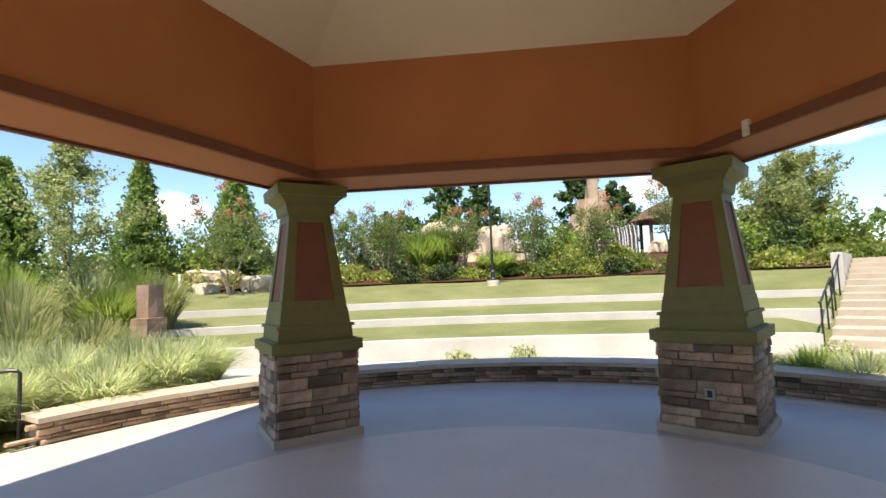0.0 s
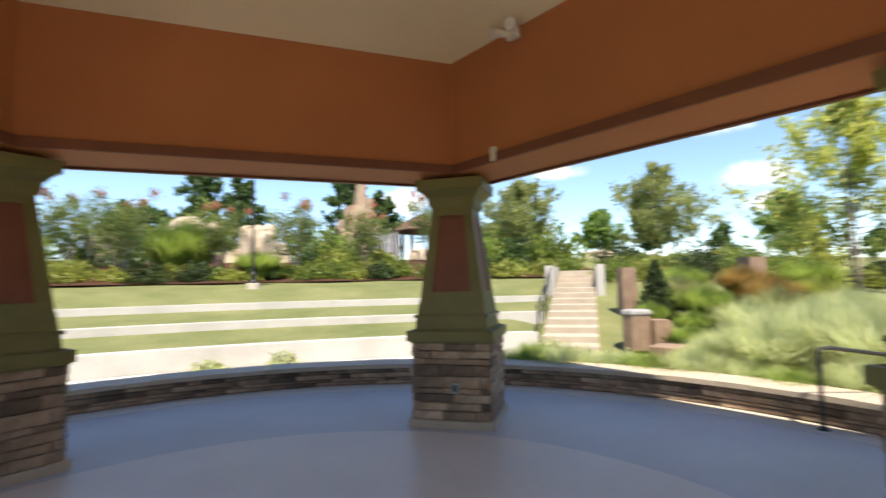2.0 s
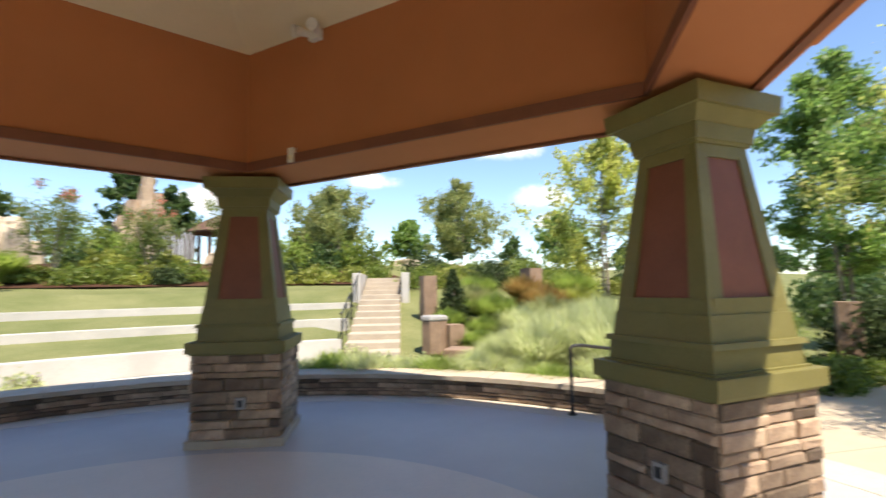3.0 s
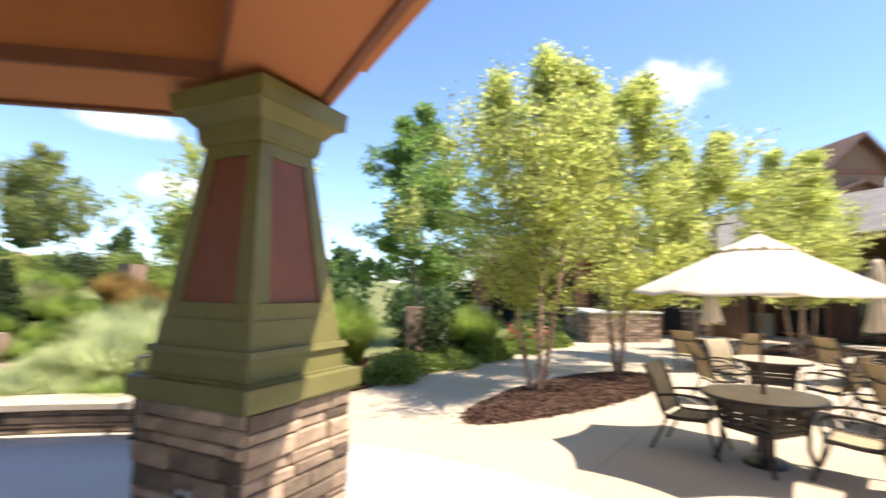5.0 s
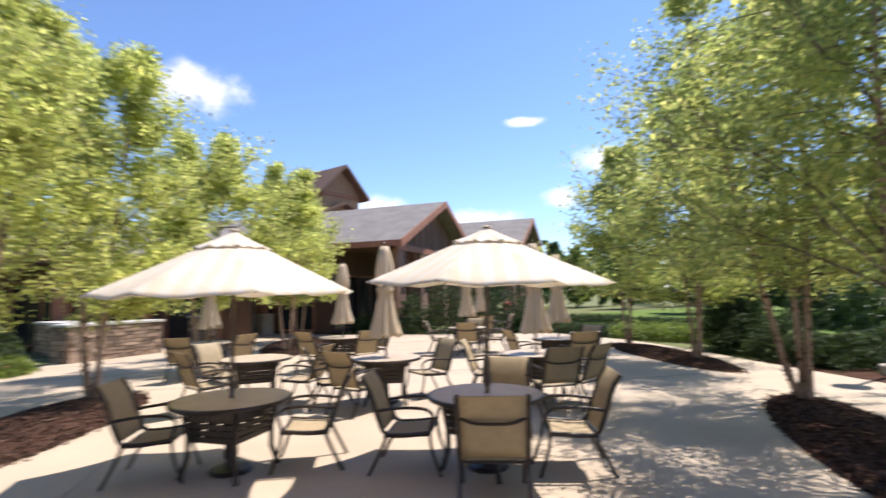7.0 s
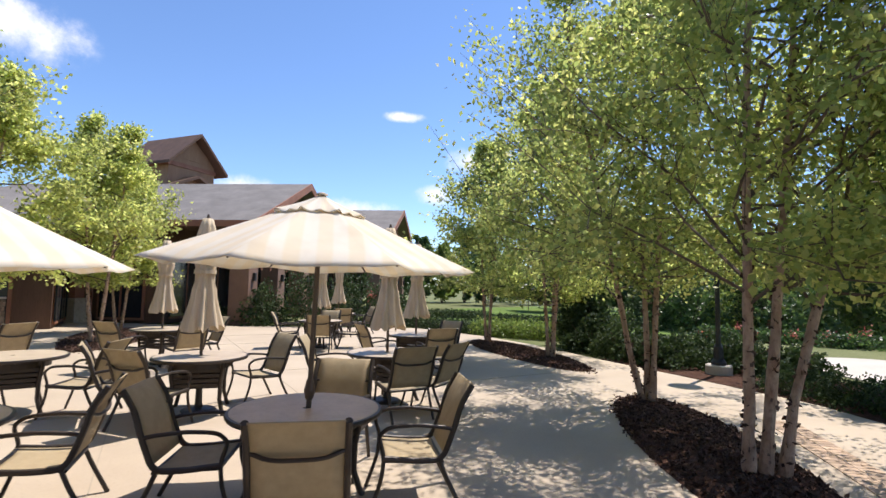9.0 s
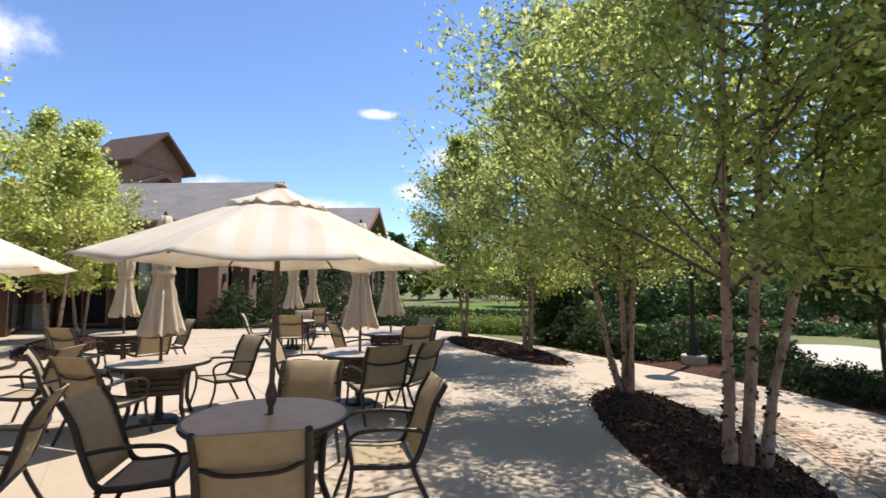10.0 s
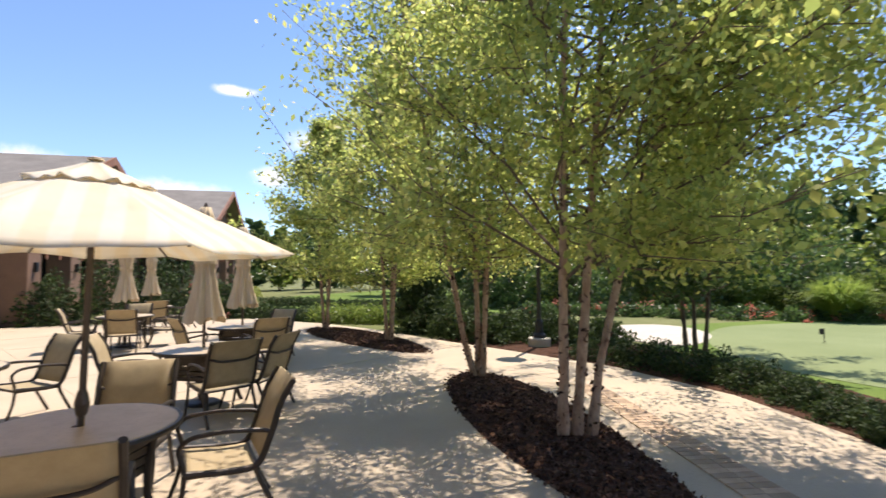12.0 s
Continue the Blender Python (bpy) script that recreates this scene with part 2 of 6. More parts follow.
M_BARK = surf("peeling birch bark", (0.32, 0.19, 0.12), (0.54, 0.385, 0.265), 7, 0.9, 0.9, 30, c3=(0.14, 0.08, 0.055), stretch=(1, 1, 0.5))
M_TWIG = surf("twig bark", (0.10, 0.07, 0.05), (0.17, 0.12, 0.085), 9, 0.9, 0.4, 50)
M_BARK2 = surf("grey bark", (0.20, 0.16, 0.13), (0.33, 0.27, 0.22), 7, 0.9, 0.6, 40)
M_WOOD = surf("brown board siding", (0.10, 0.052, 0.032), (0.15, 0.08, 0.05), 2.0, 0.8, 0.3, 30, per_object=0.2, stretch=(1, 1, 0.15))
M_TOWER = surf("tan tower boards", (0.27, 0.15, 0.085), (0.36, 0.21, 0.12), 2.0, 0.8, 0.3, 30, stretch=(1, 1, 0.15))
M_TIMBER = surf("red brown timber", (0.26, 0.105, 0.06), (0.34, 0.15, 0.085), 2, 0.7, 0.2, 30)
M_PIER = surf("tan brown pier", (0.20, 0.115, 0.078), (0.26, 0.155, 0.105), 1.5, 0.8, 0.3, 25)
M_SHINGLE = surf("grey shingle", (0.15, 0.135, 0.12), (0.22, 0.20, 0.18), 1.2, 0.9, 0.4, 14, c3=(0.11, 0.10, 0.09))
M_GLASS = surf("dark window glass", (0.02, 0.022, 0.025), (0.03, 0.032, 0.035), 3, 0.08, 0.0, 20)
M_WHITE = surf("white plastic", (0.70, 0.66, 0.58), (0.76, 0.72, 0.64), 5, 0.5, 0.05, 40)
M_GREY = surf("grey metal", (0.30, 0.29, 0.28), (0.38, 0.37, 0.36), 5, 0.5, 0.05, 40)
M_WATER = surf("falling water", (0.36, 0.38, 0.40), (0.60, 0.62, 0.64), 2, 0.2, 0.4, 20, c3=(0.10, 0.11, 0.12), stretch=(4, 4, 0.4))
L_BIRCH = leafy("birch leaves", (0.145, 0.188, 0.056), (0.250, 0.283, 0.078), (0.41, 0.40, 0.13), 0.64)
# L_BIRCH again for sunlit crowns, the sun put into a lighter, yellower colour
L_BIRCH_SUNLIT = leafy("pale sunlit birch leaves", (0.205, 0.245, 0.064), (0.32, 0.34, 0.092), (0.46, 0.45, 0.155), 0.60)
L_MAPLE = leafy("mid green tree leaves", (0.10, 0.175, 0.045), (0.155, 0.24, 0.06), (0.23, 0.30, 0.085), 0.5)
L_GREYGREEN = leafy("grey green tree leaves", (0.14, 0.175, 0.062), (0.21, 0.24, 0.085), (0.31, 0.31, 0.13), 0.5)
L_DARK = leafy("dark tree leaves", (0.035, 0.070, 0.022), (0.06, 0.105, 0.03), (0.09, 0.14, 0.04), 0.35)
L_CONIF = leafy("conifer sprays", (0.085, 0.145, 0.03), (0.14, 0.205, 0.045), (0.21, 0.265, 0.07), 0.4)
L_SHRUB = leafy("shrub leaves", (0.085, 0.13, 0.025), (0.14, 0.19, 0.035), (0.21, 0.245, 0.06), 0.4)
L_BOX = leafy("boxwood leaves", (0.022, 0.042, 0.013), (0.040, 0.064, 0.018), (0.062, 0.088, 0.028), 0.2, 0.75)
L_LIME = leafy("lime shrub leaves", (0.16, 0.20, 0.04), (0.25, 0.275, 0.055), (0.33, 0.33, 0.09), 0.35)
L_CRAPE = leafy("crape myrtle leaves", (0.085, 0.125, 0.035), (0.13, 0.17, 0.045), (0.20, 0.205, 0.07), 0.45)
L_RED = leafy("coral blossom", (0.40, 0.09, 0.07), (0.50, 0.16, 0.11), (0.55, 0.26, 0.19), 0.3)
L_GRASS = leafy("tall grass blades", (0.16, 0.19, 0.065), (0.23, 0.25, 0.10), (0.35, 0.34, 0.17), 0.4)
L_GRASS2 = leafy("pale fountain grass", (0.26, 0.30, 0.13), (0.36, 0.395, 0.195), (0.48, 0.49, 0.285), 0.45)
L_GBALL = leafy("green fountain grass", (0.13, 0.195, 0.035), (0.19, 0.255, 0.05), (0.27, 0.32, 0.085), 0.45)
L_AUTUMN = leafy("russet grass", (0.22, 0.12, 0.04), (0.30, 0.19, 0.06), (0.34, 0.28, 0.09), 0.3)


# ---------------------------------------------------------------- mesh helpers
def link(name, bm, material, parent=None, label="", smooth=False):
    me = bpy.data.meshes.new(name)
    bm.normal_update()
    bm.to_mesh(me)
    bm.free()
    if smooth:
        me.polygons.foreach_set("use_smooth", [True] * len(me.polygons))
    me.materials.append(material)
    ob = new(name, me)
    if parent:
        ob.parent = parent
    if label:
        ob["label"] = label
    return ob


part = link


def thing(name, label, category, group="", at=None, kind=""):
    return tagged(placed(new(name), at), label, category, group, kind)


def placed(ob, m):
    if m is not None:
        ob.matrix_basis = m
    return ob


def box(bm, c, s, turn=0.0, bevel=0.0):
    """A block of size s round c, turned about z (degrees)."""
    m = Matrix.Translation(c) @ Matrix.Rotation(radians(turn), 4, "Z") @ Matrix.Diagonal((*s, 1))
    r = bmesh.ops.create_cube(bm, size=1, matrix=m)
    if bevel:
        es = list({e for v in r["verts"] for e in v.link_edges})
        bmesh.ops.bevel(bm, geom=es, offset=bevel, segments=2, affect="EDGES", profile=0.6)


def frustum(bm, z0, w0, z1, w1, c=(0, 0)):
    """A square block that tapers from half-width w0 at z0 to w1 at z1."""
    v = [bm.verts.new((c[0] + sx * w, c[1] + sy * w, z)) for z, w in ((z0, w0), (z1, w1)) for sx, sy in ((-1, -1), (1, -1), (1, 1), (-1, 1))]
    for f in ((3, 2, 1, 0), (4, 5, 6, 7), (0, 1, 5, 4), (1, 2, 6, 5), (2, 3, 7, 6), (3, 0, 4, 7)):
        bm.faces.new([v[i] for i in f])


def tube(bm, pts, radii, sides=8, caps=True, flat=1.0):
    """A round bar along pts; radii one number or one each; flat squeezes it along z."""
    pts = [Vector(p) for p in pts]
    if not hasattr(radii, "__len__"):
        radii = [radii] * len(pts)
    rings, prev = [], None
    for i, p in enumerate(pts):
        d = (pts[min(i + 1, len(pts) - 1)] - pts[max(i - 1, 0)]).normalized()
        a = prev if prev else (Vector((0, 0, 1)) if abs(d.z) < 0.9 else Vector((1, 0, 0)))
        u = (a - d * a.dot(d)).normalized()
        prev, w = u, d.cross(u)
        rings.append([bm.verts.new(p + (u * math.cos(k * 2 * math.pi / sides) * flat + w * math.sin(k * 2 * math.pi / sides)) * radii[i]) for k in range(sides)])
    for a, b in zip(rings, rings[1:]):
        for k in range(sides):
            bm.faces.new((a[k], a[(k + 1) % sides], b[(k + 1) % sides], b[k]))
    if caps:
        bm.faces.new(rings[0][::-1])
        bm.faces.new(rings[-1])


def lathe(bm, prof, sides=24, c=(0, 0, 0)):
    """Turns a profile of (radius, height) round the z axis through c."""
    rings = [[bm.verts.new((c[0] + r * math.cos(k * 2 * math.pi / sides), c[1] + r * math.sin(k * 2 * math.pi / sides), c[2] + z)) for k in range(sides)] for r, z in prof]
    for a, b in zip(rings, rings[1:]):
        for k in range(sides):
            bm.faces.new((a[k], a[(k + 1) % sides], b[(k + 1) % sides], b[k]))
    bm.faces.new(rings[0][::-1])
    bm.faces.new(rings[-1])


def prism(bm, poly, z0, z1):
    """A flat slab with the outline poly (counter-clockwise)."""
    lo, hi = [bm.verts.new((x, y, z0)) for x, y in poly], [bm.verts.new((x, y, z1)) for x, y in poly]
    bm.faces.new(lo[::-1])
    bm.faces.new(hi)
    n = len(poly)
    for i in range(n):
        bm.faces.new((lo[i], lo[(i + 1) % n], hi[(i + 1) % n], hi[i]))


def sheet_mesh(name, verts, size, material, parent=None):
    """Many small faces of size corners each, from an array of shape (n, size, 3)."""
    n = len(verts)
    me = bpy.data.meshes.new(name)
    me.vertices.add(n * size)
    me.vertices.foreach_set("co", np.ascontiguousarray(verts, dtype=np.float32).ravel())
    me.loops.add(n * size)
    me.loops.foreach_set("vertex_index", np.arange(n * size, dtype=np.int32))
    me.polygons.add(n)
    me.polygons.foreach_set("loop_start", np.arange(0, n * size, size, dtype=np.int32))
    me.update(calc_edges=True)
    me.materials.append(material)
    ob = new(name, me)
    if parent:
        ob.parent = parent
    return ob


def leaf_quads(points, size, rng, droop=0.3, long=1.35):
    """Pointed leaves (kite shapes) at points, turned at random, hanging a little."""
    n = len(points)
    d = rng.normal(size=(n, 3))
    d[:, 2] -= droop
    d /= np.linalg.norm(d, axis=1, keepdims=True)
    a = rng.normal(size=(n, 3))
    u = np.cross(d, a)
    u /= np.linalg.norm(u, axis=1, keepdims=True) + 1e-9
    s = (size * rng.uniform(0.65, 1.25, n))[:, None]
    out = np.empty((n, 4, 3))
    out[:, 0] = points - d * s * long * 0.5
    out[:, 1] = points + u * s * 0.42 - d * s * 0.08
    out[:, 2] = points + d * s * long * 0.5
    out[:, 3] = points - u * s * 0.42 - d * s * 0.08
    return out


# ---------------------------------------------------------------- the lie of the land
def rise(x):
    """How far ahead the first terrace wall stands at x."""
    k = max(-16.0, min(17.0, x - 0.3))
    return 12.35 - 0.021 * k * k


def level(x, y):
    """Height of the ground."""
    s = y - rise(x)
    along, aside = (x - 7.55) * 0.605 + (y - 10.75) * 0.797, (x - 7.55) * 0.797 - (y - 10.75) * 0.605
    if -1.25 < aside < 1.35 and -1.0 < along < 8.6:        # the ground under the garden stairs
        return max(0.0, along * 0.222 - 0.14)
    if -11.5 < x < 10.6 and s < 8 and aside < 0:
        knots = ((-0.02, 0), (0.05, 0), (0.22, 0.46), (2.75, 0.69), (2.85, 0.69), (3.02, 0.82), (5.55, 1.10), (5.65, 1.10), (5.82, 1.24), (8.0, 1.75))
    else:
        knots = ((-0.5, 0), (8.0, 1.75))
    knots = (*knots, (11.5, 2.0), (17.0, 3.1), (26.0, 3.6), (60.0, 3.6))
    if s <= knots[0][0]:
        return 0.0
    for (a, b), (c, d) in zip(knots, knots[1:]):
        if s <= c:
            return b + (d - b) * (s - a) / (c - a)
    return knots[-1][1]


# ---------------------------------------------------------------- ground, paving
def ground_sheet():
    xs = [-900, -300, -120, -70] + [-45 + 1.0 * i for i in range(34)] + [-11.5, -11.45] + [-11 + 0.75 * i for i in range(29)] + [10.6, 10.65] + [11 + 1.0 * i for i in range(35)] + [70, 120, 300, 900]
    ss = [-1200, -400, -150, -80, -40, -20, -8, -3, -1, -0.5, -0.02, 0.05, 0.22, 1, 2, 2.75, 2.85, 3.02, 4, 5, 5.55, 5.65, 5.82, 7, 8, 9.5, 11.5, 14, 17, 20, 26, 40, 90, 250, 1000]
    bm = bmesh.new()
    grid = [[bm.verts.new((x, rise(x) + s, level(x, rise(x) + s) - 0.05 - 0.12 * max(0, (abs(s) - 100) / 100))) for x in xs] for s in ss]
    for a, b in zip(grid, grid[1:]):
        for i in range(len(xs) - 1):
            bm.faces.new((a[i], a[i + 1], b[i + 1], b[i]))
    return tagged(link("ground", bm, M_LAWN, smooth=False), "sunlit mown grass ground rising in terraces", "ground", kind="structure")


def ring(bm, c, r0, r1, z0, z1, a0=0.0, a1=360.0, n=96):
    """A curved slab between two radii."""
    full = a1 - a0 >= 359.9
    rows = []
    for i in range(n if full else n + 1):
        a = radians(a0 + (a1 - a0) * i / n)
        ca, sa = math.cos(a), math.sin(a)
        rows.append([bm.verts.new((c[0] + r * ca, c[1] + r * sa, z)) for r, z in ((r0, z0), (r1, z0), (r1, z1), (r0, z1))])
    for i in range(len(rows) if full else len(rows) - 1):
        p, q = rows[i], rows[(i + 1) % len(rows)]
        for k in range(4):
            bm.faces.new((p[k], q[k], q[(k + 1) % 4], p[(k + 1) % 4]))
    if not full:
        bm.faces.new(rows[0])
        bm.faces.new(rows[-1][::-1])
    bmesh.ops.recalc_face_normals(bm, faces=bm.faces)


GC = (0.34, 2.85)          # centre of the five-sided pavilion
GR = 4.32                   # from there to the pillars
ground_sheet()
_patio = [(-7.5, -3.0), (-4.5, -5.0), (-0.75, -5.5), (-0.9, -7.6), (-0.75, -8.4), (-0.13, -10.04), (1.26, -11.85), (3.36, -13.4), (5.5, -14.9), (8.0, -16.8), (10.3, -18.1),
          (14.0, -19.2), (17.0, -17.0), (21.0, -14.0), (27.0, -11.5), (27.0, -5.0), (22.5, -4.0), (18.84, -2.15), (13.94, 0.45), (9.82, 2.31), (8.2, 3.2), (6.9, 4.2), (0.3, 3.0), (-6.6, 5.2), (-9.0, 2.0)]
bm = bmesh.new()
prism(bm, _patio, -0.12, 0.0)
tagged(link("pavement", bm, M_CONC), "sunlit tan concrete patio paving", "paving", kind="structure")
bm = bmesh.new()
ring(bm, GC, 0.0001, 3.62, -0.1, 0.008)
link("floor_stage", bm, M_STAGE)
bm = bmesh.new()
ring(bm, GC, 3.62, 6.05, -0.1, 0.006)
link("floor_outer", bm, M_STAGE2)
bm = bmesh.new()
ring(bm, GC, 6.05, 6.60, -0.1, 0.010)
link("floor_band", bm, M_BAND)
for nm, lb in (("floor_stage", "smooth grey sealed concrete pavilion floor"), ("floor_outer", "grey sealed concrete outer pavilion floor"), ("floor_band", "pale concrete band round the pavilion floor")):
    tagged(bpy.data.objects[nm], lb, "floor", kind="structure")
# saw-cut joints of the patio
bm = bmesh.new()
for k in range(7):
    box(bm, (8.6 + 2.6 * k, -6.5 - 0.4 * k, 0.0015), (0.008, 13.0, 0.005), -28)
for k in range(5):
    box(bm, (13.0 + 0.8 * k, -1.9 - 3.2 * k, 0.0015), (19.0, 0.008, 0.005), -28)
tagged(link("trim_joints", bm, M_JOINT), "dark saw-cut joints in the concrete patio", "joint", kind="structure")


# ---------------------------------------------------------------- pavilion
def stone_rows(rng, length, height, low=0.055, high=0.15):
    """Courses of ledge stones on a face: (start, end, bottom, top, proud)."""
    z, out = 0.0, []
    while z < height - 0.02:
        h = min(rng.uniform(low, high), height - z)
        if height - z - h < 0.04:
            h = height - z
        s = 0.0
        while s < length - 0.01:
            w = min(rng.uniform(0.14, 0.46), length - s)
            if length - s - w < 0.09:
                w = length - s
            out.append((s, s + w, z, z + h, rng.uniform(0.0, 0.035)))
            s += w
        z += h
    return out


def stone_mesh(name, w, h, d, rng):
    """One rough split stone, its face a little uneven."""
    g = 0.004
    bm = bmesh.new()
    j = lambda k: rng.uniform(-k, k)
    back = [bm.verts.new((x, -d, z)) for x, z in ((g, g), (w - g, g), (w - g, h - g), (g, h - g))]
    mid = [bm.verts.new((x + j(0.004), 0.0, z + j(0.004))) for x, z in ((g, g), (w - g, g), (w - g, h - g), (g, h - g))]
    top = [bm.verts.new((x + j(0.01), 0.012 + j(0.007), z + j(0.006))) for x, z in ((g + 0.014, g + 0.012), (w - g - 0.014, g + 0.012), (w - g - 0.014, h - g - 0.012), (g + 0.014, h - g - 0.012))]
    for a, b in ((back, mid), (mid, top)):
        for k in range(4):
            bm.faces.new((a[(k + 1) % 4], a[k], b[k], b[(k + 1) % 4]))
    bm.faces.new(top[::-1])
    me = bpy.data.meshes.new(name)
    bmesh.ops.recalc_face_normals(bm, faces=bm.faces)
    bm.to_mesh(me)
    bm.free()
    me.materials.append(M_STONE)
    return me


def make_pillar():
    p = thing("pavilion_pillar", "olive and rust tapered pillar on a ledgestone base", "pillar", "pavilion pillars")
    bm = bmesh.new()
    box(bm, (0, 0, 0.52), (0.95, 0.95, 1.04))
    part("stone_core", bm, M_MORTAR, p, "dark mortar core of the base")
    bm = bmesh.new()
    box(bm, (0, 0, 0.05), (1.10, 1.10, 0.10), bevel=0.012)
    part("footing", bm, M_CAP, p, "rough stone footing course")
    bm = bmesh.new()
    box(bm, (0, 0, 1.135), (1.12, 1.12, 0.13), bevel=0.008)
    box(bm, (0, 0, 1.062), (1.05, 1.05, 0.03), bevel=0.005)
    part("base_slab", bm, M_OLIVE, p, "olive painted projecting slab")
    bm = bmesh.new()
    frustum(bm, 1.20, 0.495, 1.215, 0.495)
    frustum(bm, 1.215, 0.465, 1.36, 0.455)
    frustum(bm, 1.36, 0.485, 1.40, 0.475)
    frustum(bm, 1.40, 0.44, 1.58, 0.42)
    part("plinth", bm, M_OLIVE, p, "olive painted stepped plinth")
    bm = bmesh.new()
    frustum(bm, 1.58, 0.395, 2.80, 0.245)
    part("shaft", bm, M_PANEL, p, "red-brown tapered shaft panels")
    for sx in (-1, 1):
        for sy in (-1, 1):
            bm = bmesh.new()
            b0, t0, w = 0.413, 0.262, 0.075
            for (za, ha), (zb, hb) in (((1.58, b0), (2.80, t0)),):
                lo = [(sx * ha, sy * ha), (sx * (ha - 2 * w), sy * ha), (sx * (ha - 2 * w), sy * (ha - 2 * w)), (sx * ha, sy * (ha - 2 * w))]
                hi = [(sx * hb, sy * hb), (sx * (hb - 1.4 * w), sy * hb), (sx * (hb - 1.4 * w), sy * (hb - 1.4 * w)), (sx * hb, sy * (hb - 1.4 * w))]
                a, b = [bm.verts.new((*q, za)) for q in lo], [bm.verts.new((*q, zb)) for q in hi]
                bm.faces.new(a)
                bm.faces.new(b[::-1])
                for k in range(4):
                    bm.faces.new((a[k], a[(k + 1) % 4], b[(k + 1) % 4], b[k]))
            bmesh.ops.recalc_face_normals(bm, faces=bm.faces)
            part("corner_board", bm, M_OLIVE, p, "olive painted corner board")
    for k in range(4):
        for z, h, w in ((1.635, 0.11, 0.36), (2.745, 0.10, 0.22)):
            bm = bmesh.new()
            a = 90 * k
            rad = 0.413 - (z - 1.58) * 0.124 - 0.012
            box(bm, (rad * math.cos(radians(a)), rad * math.sin(radians(a)), z), (0.03, 2 * w, h), a)
            part("rail_board", bm, M_OLIVE, p)
    bm = bmesh.new()
    frustum(bm, 2.79, 0.285, 2.815, 0.29)
    frustum(bm, 2.815, 0.30, 2.93, 0.315)
    frustum(bm, 2.93, 0.325, 3.02, 0.40)
    frustum(bm, 3.02, 0.435, 3.155, 0.445)
    part("capital", bm, M_OLIVE, p, "olive painted flared capital")
    rng = random.Random(5)
    for k in range(4):
        turn = Matrix.Rotation(radians(90 * k), 4, "Z")
        for s0, s1, z0, z1, pr in stone_rows(rng, 0.99, 0.95):
            ob = new("stone", stone_mesh("stone", s1 - s0, z1 - z0, 0.07, rng))
            ob.parent = p
            ob.matrix_basis = turn @ Matrix.Translation((-0.495 + s0, -0.495 - pr * 0.8, 0.10 + z0)) @ Matrix.Diagonal((1, -1, 1, 1))
    return p


def add_outlet(p, x):
    """A weatherproof power outlet on the pillar's inner face."""
    bm = bmesh.new()
    box(bm, (x, -0.535, 0.50), (0.11, 0.04, 0.13), bevel=0.006)
    plate = part("outlet_cover", bm, M_GREY, p, "grey weatherproof outlet cover")
    bm = bmesh.new()
    box(bm, (x, -0.558, 0.50), (0.05, 0.016, 0.075), bevel=0.004)
    part("outlet_lid", bm, M_BLACK, plate)


def pillar_pose(k):
    a = radians(126 - 72 * k)
    return pose(GC[0] + GR * math.cos(a), GC[1] + GR * math.sin(a), 0.0, 0, 0, math.degrees(a) - 90)


_p = make_pillar()
for k in range(1, 5):
    _q = copy_thing(_p, pillar_pose(k))
    if k < 3:
        add_outlet(_q, 0.06)
_p.matrix_basis = pillar_pose(0)


RC, RS = (0.39, 2.81), 1.0225      # centre and spread of the roof ring over the pillars


def pent(r, z, turn=0.0):
    """The five corners of a ring at apothem r."""
    R = RS * r / math.cos(radians(36))
    c = [Vector((RC[0] + R * math.cos(radians(126 - 72 * k + turn)), RC[1] + R * math.sin(radians(126 - 72 * k + turn)), z)) for k in range(5)]
    for a, b in ((2, 1), (3, 4)):          # the patio side stands a hand's breadth further in
        c[a] = c[a] + (c[b] - c[a]).normalized() * min(0.09, R * 0.02)
    return c


def pent_shell(bm, prof):
    """A five-sided moulding: prof lists (apothem, height) round its section."""
    rows = [[bm.verts.new(v) for v in pent(r, z)] for r, z in prof]
    n = len(rows)
    for i in range(n):
        for k in range(5):
            bm.faces.new((rows[i][k], rows[i][(k + 1) % 5], rows[(i + 1) % n][(k + 1) % 5], rows[(i + 1) % n][k]))
    bmesh.ops.recalc_face_normals(bm, faces=bm.faces)


bm = bmesh.new()
pent_shell(bm, [(3.12, 3.215), (3.12, 4.86), (3.86, 4.86), (3.86, 3.20)])
tagged(link("wall_beam", bm, M_STUCCO), "rust-coloured stucco ring beam over the pillars", "beam", kind="structure")
bm = bmesh.new()
pent_shell(bm, [(3.085, 3.218), (3.085, 3.328), (3.118, 3.328), (3.118, 3.218)])
pent_shell(bm, [(3.80, 3.172), (3.80, 3.198), (3.858, 3.198), (3.858, 3.172)])
tagged(link("trim_beam", bm, M_TRIM), "dark brown trim strip along the beam", "trim", kind="structure")
bm = bmesh.new()
pent_shell(bm, [(3.863, 3.19), (3.863, 3.30), (3.90, 3.30), (3.90, 3.19)])
tagged(link("trim_outer", bm, M_STUCCO), "rust-coloured outer band of the beam", "trim", kind="structure")
bm = bmesh.new()
box(bm, (0, 0, 0), (3.40, 0.135, 0.17), bevel=0.008)
_b = link("trim_board", bm, M_STUCCO)
_b.matrix_basis = pose(RC[0] + 3.885 * math.cos(radians(-54)), RC[1] + 3.885 * math.sin(radians(-54)), 3.29, 0, 0, -144)
tagged(_b, "projecting rust-coloured board along the beam's outside", "trim", kind="structure")
bm = bmesh.new()
rim, top = [bm.verts.new(v) for v in pent(3.117, 4.69)], bm.verts.new((*RC, 5.9))
rim2, top2 = [bm.verts.new(v) for v in pent(3.117, 4.75)], bm.verts.new((*RC, 5.96))
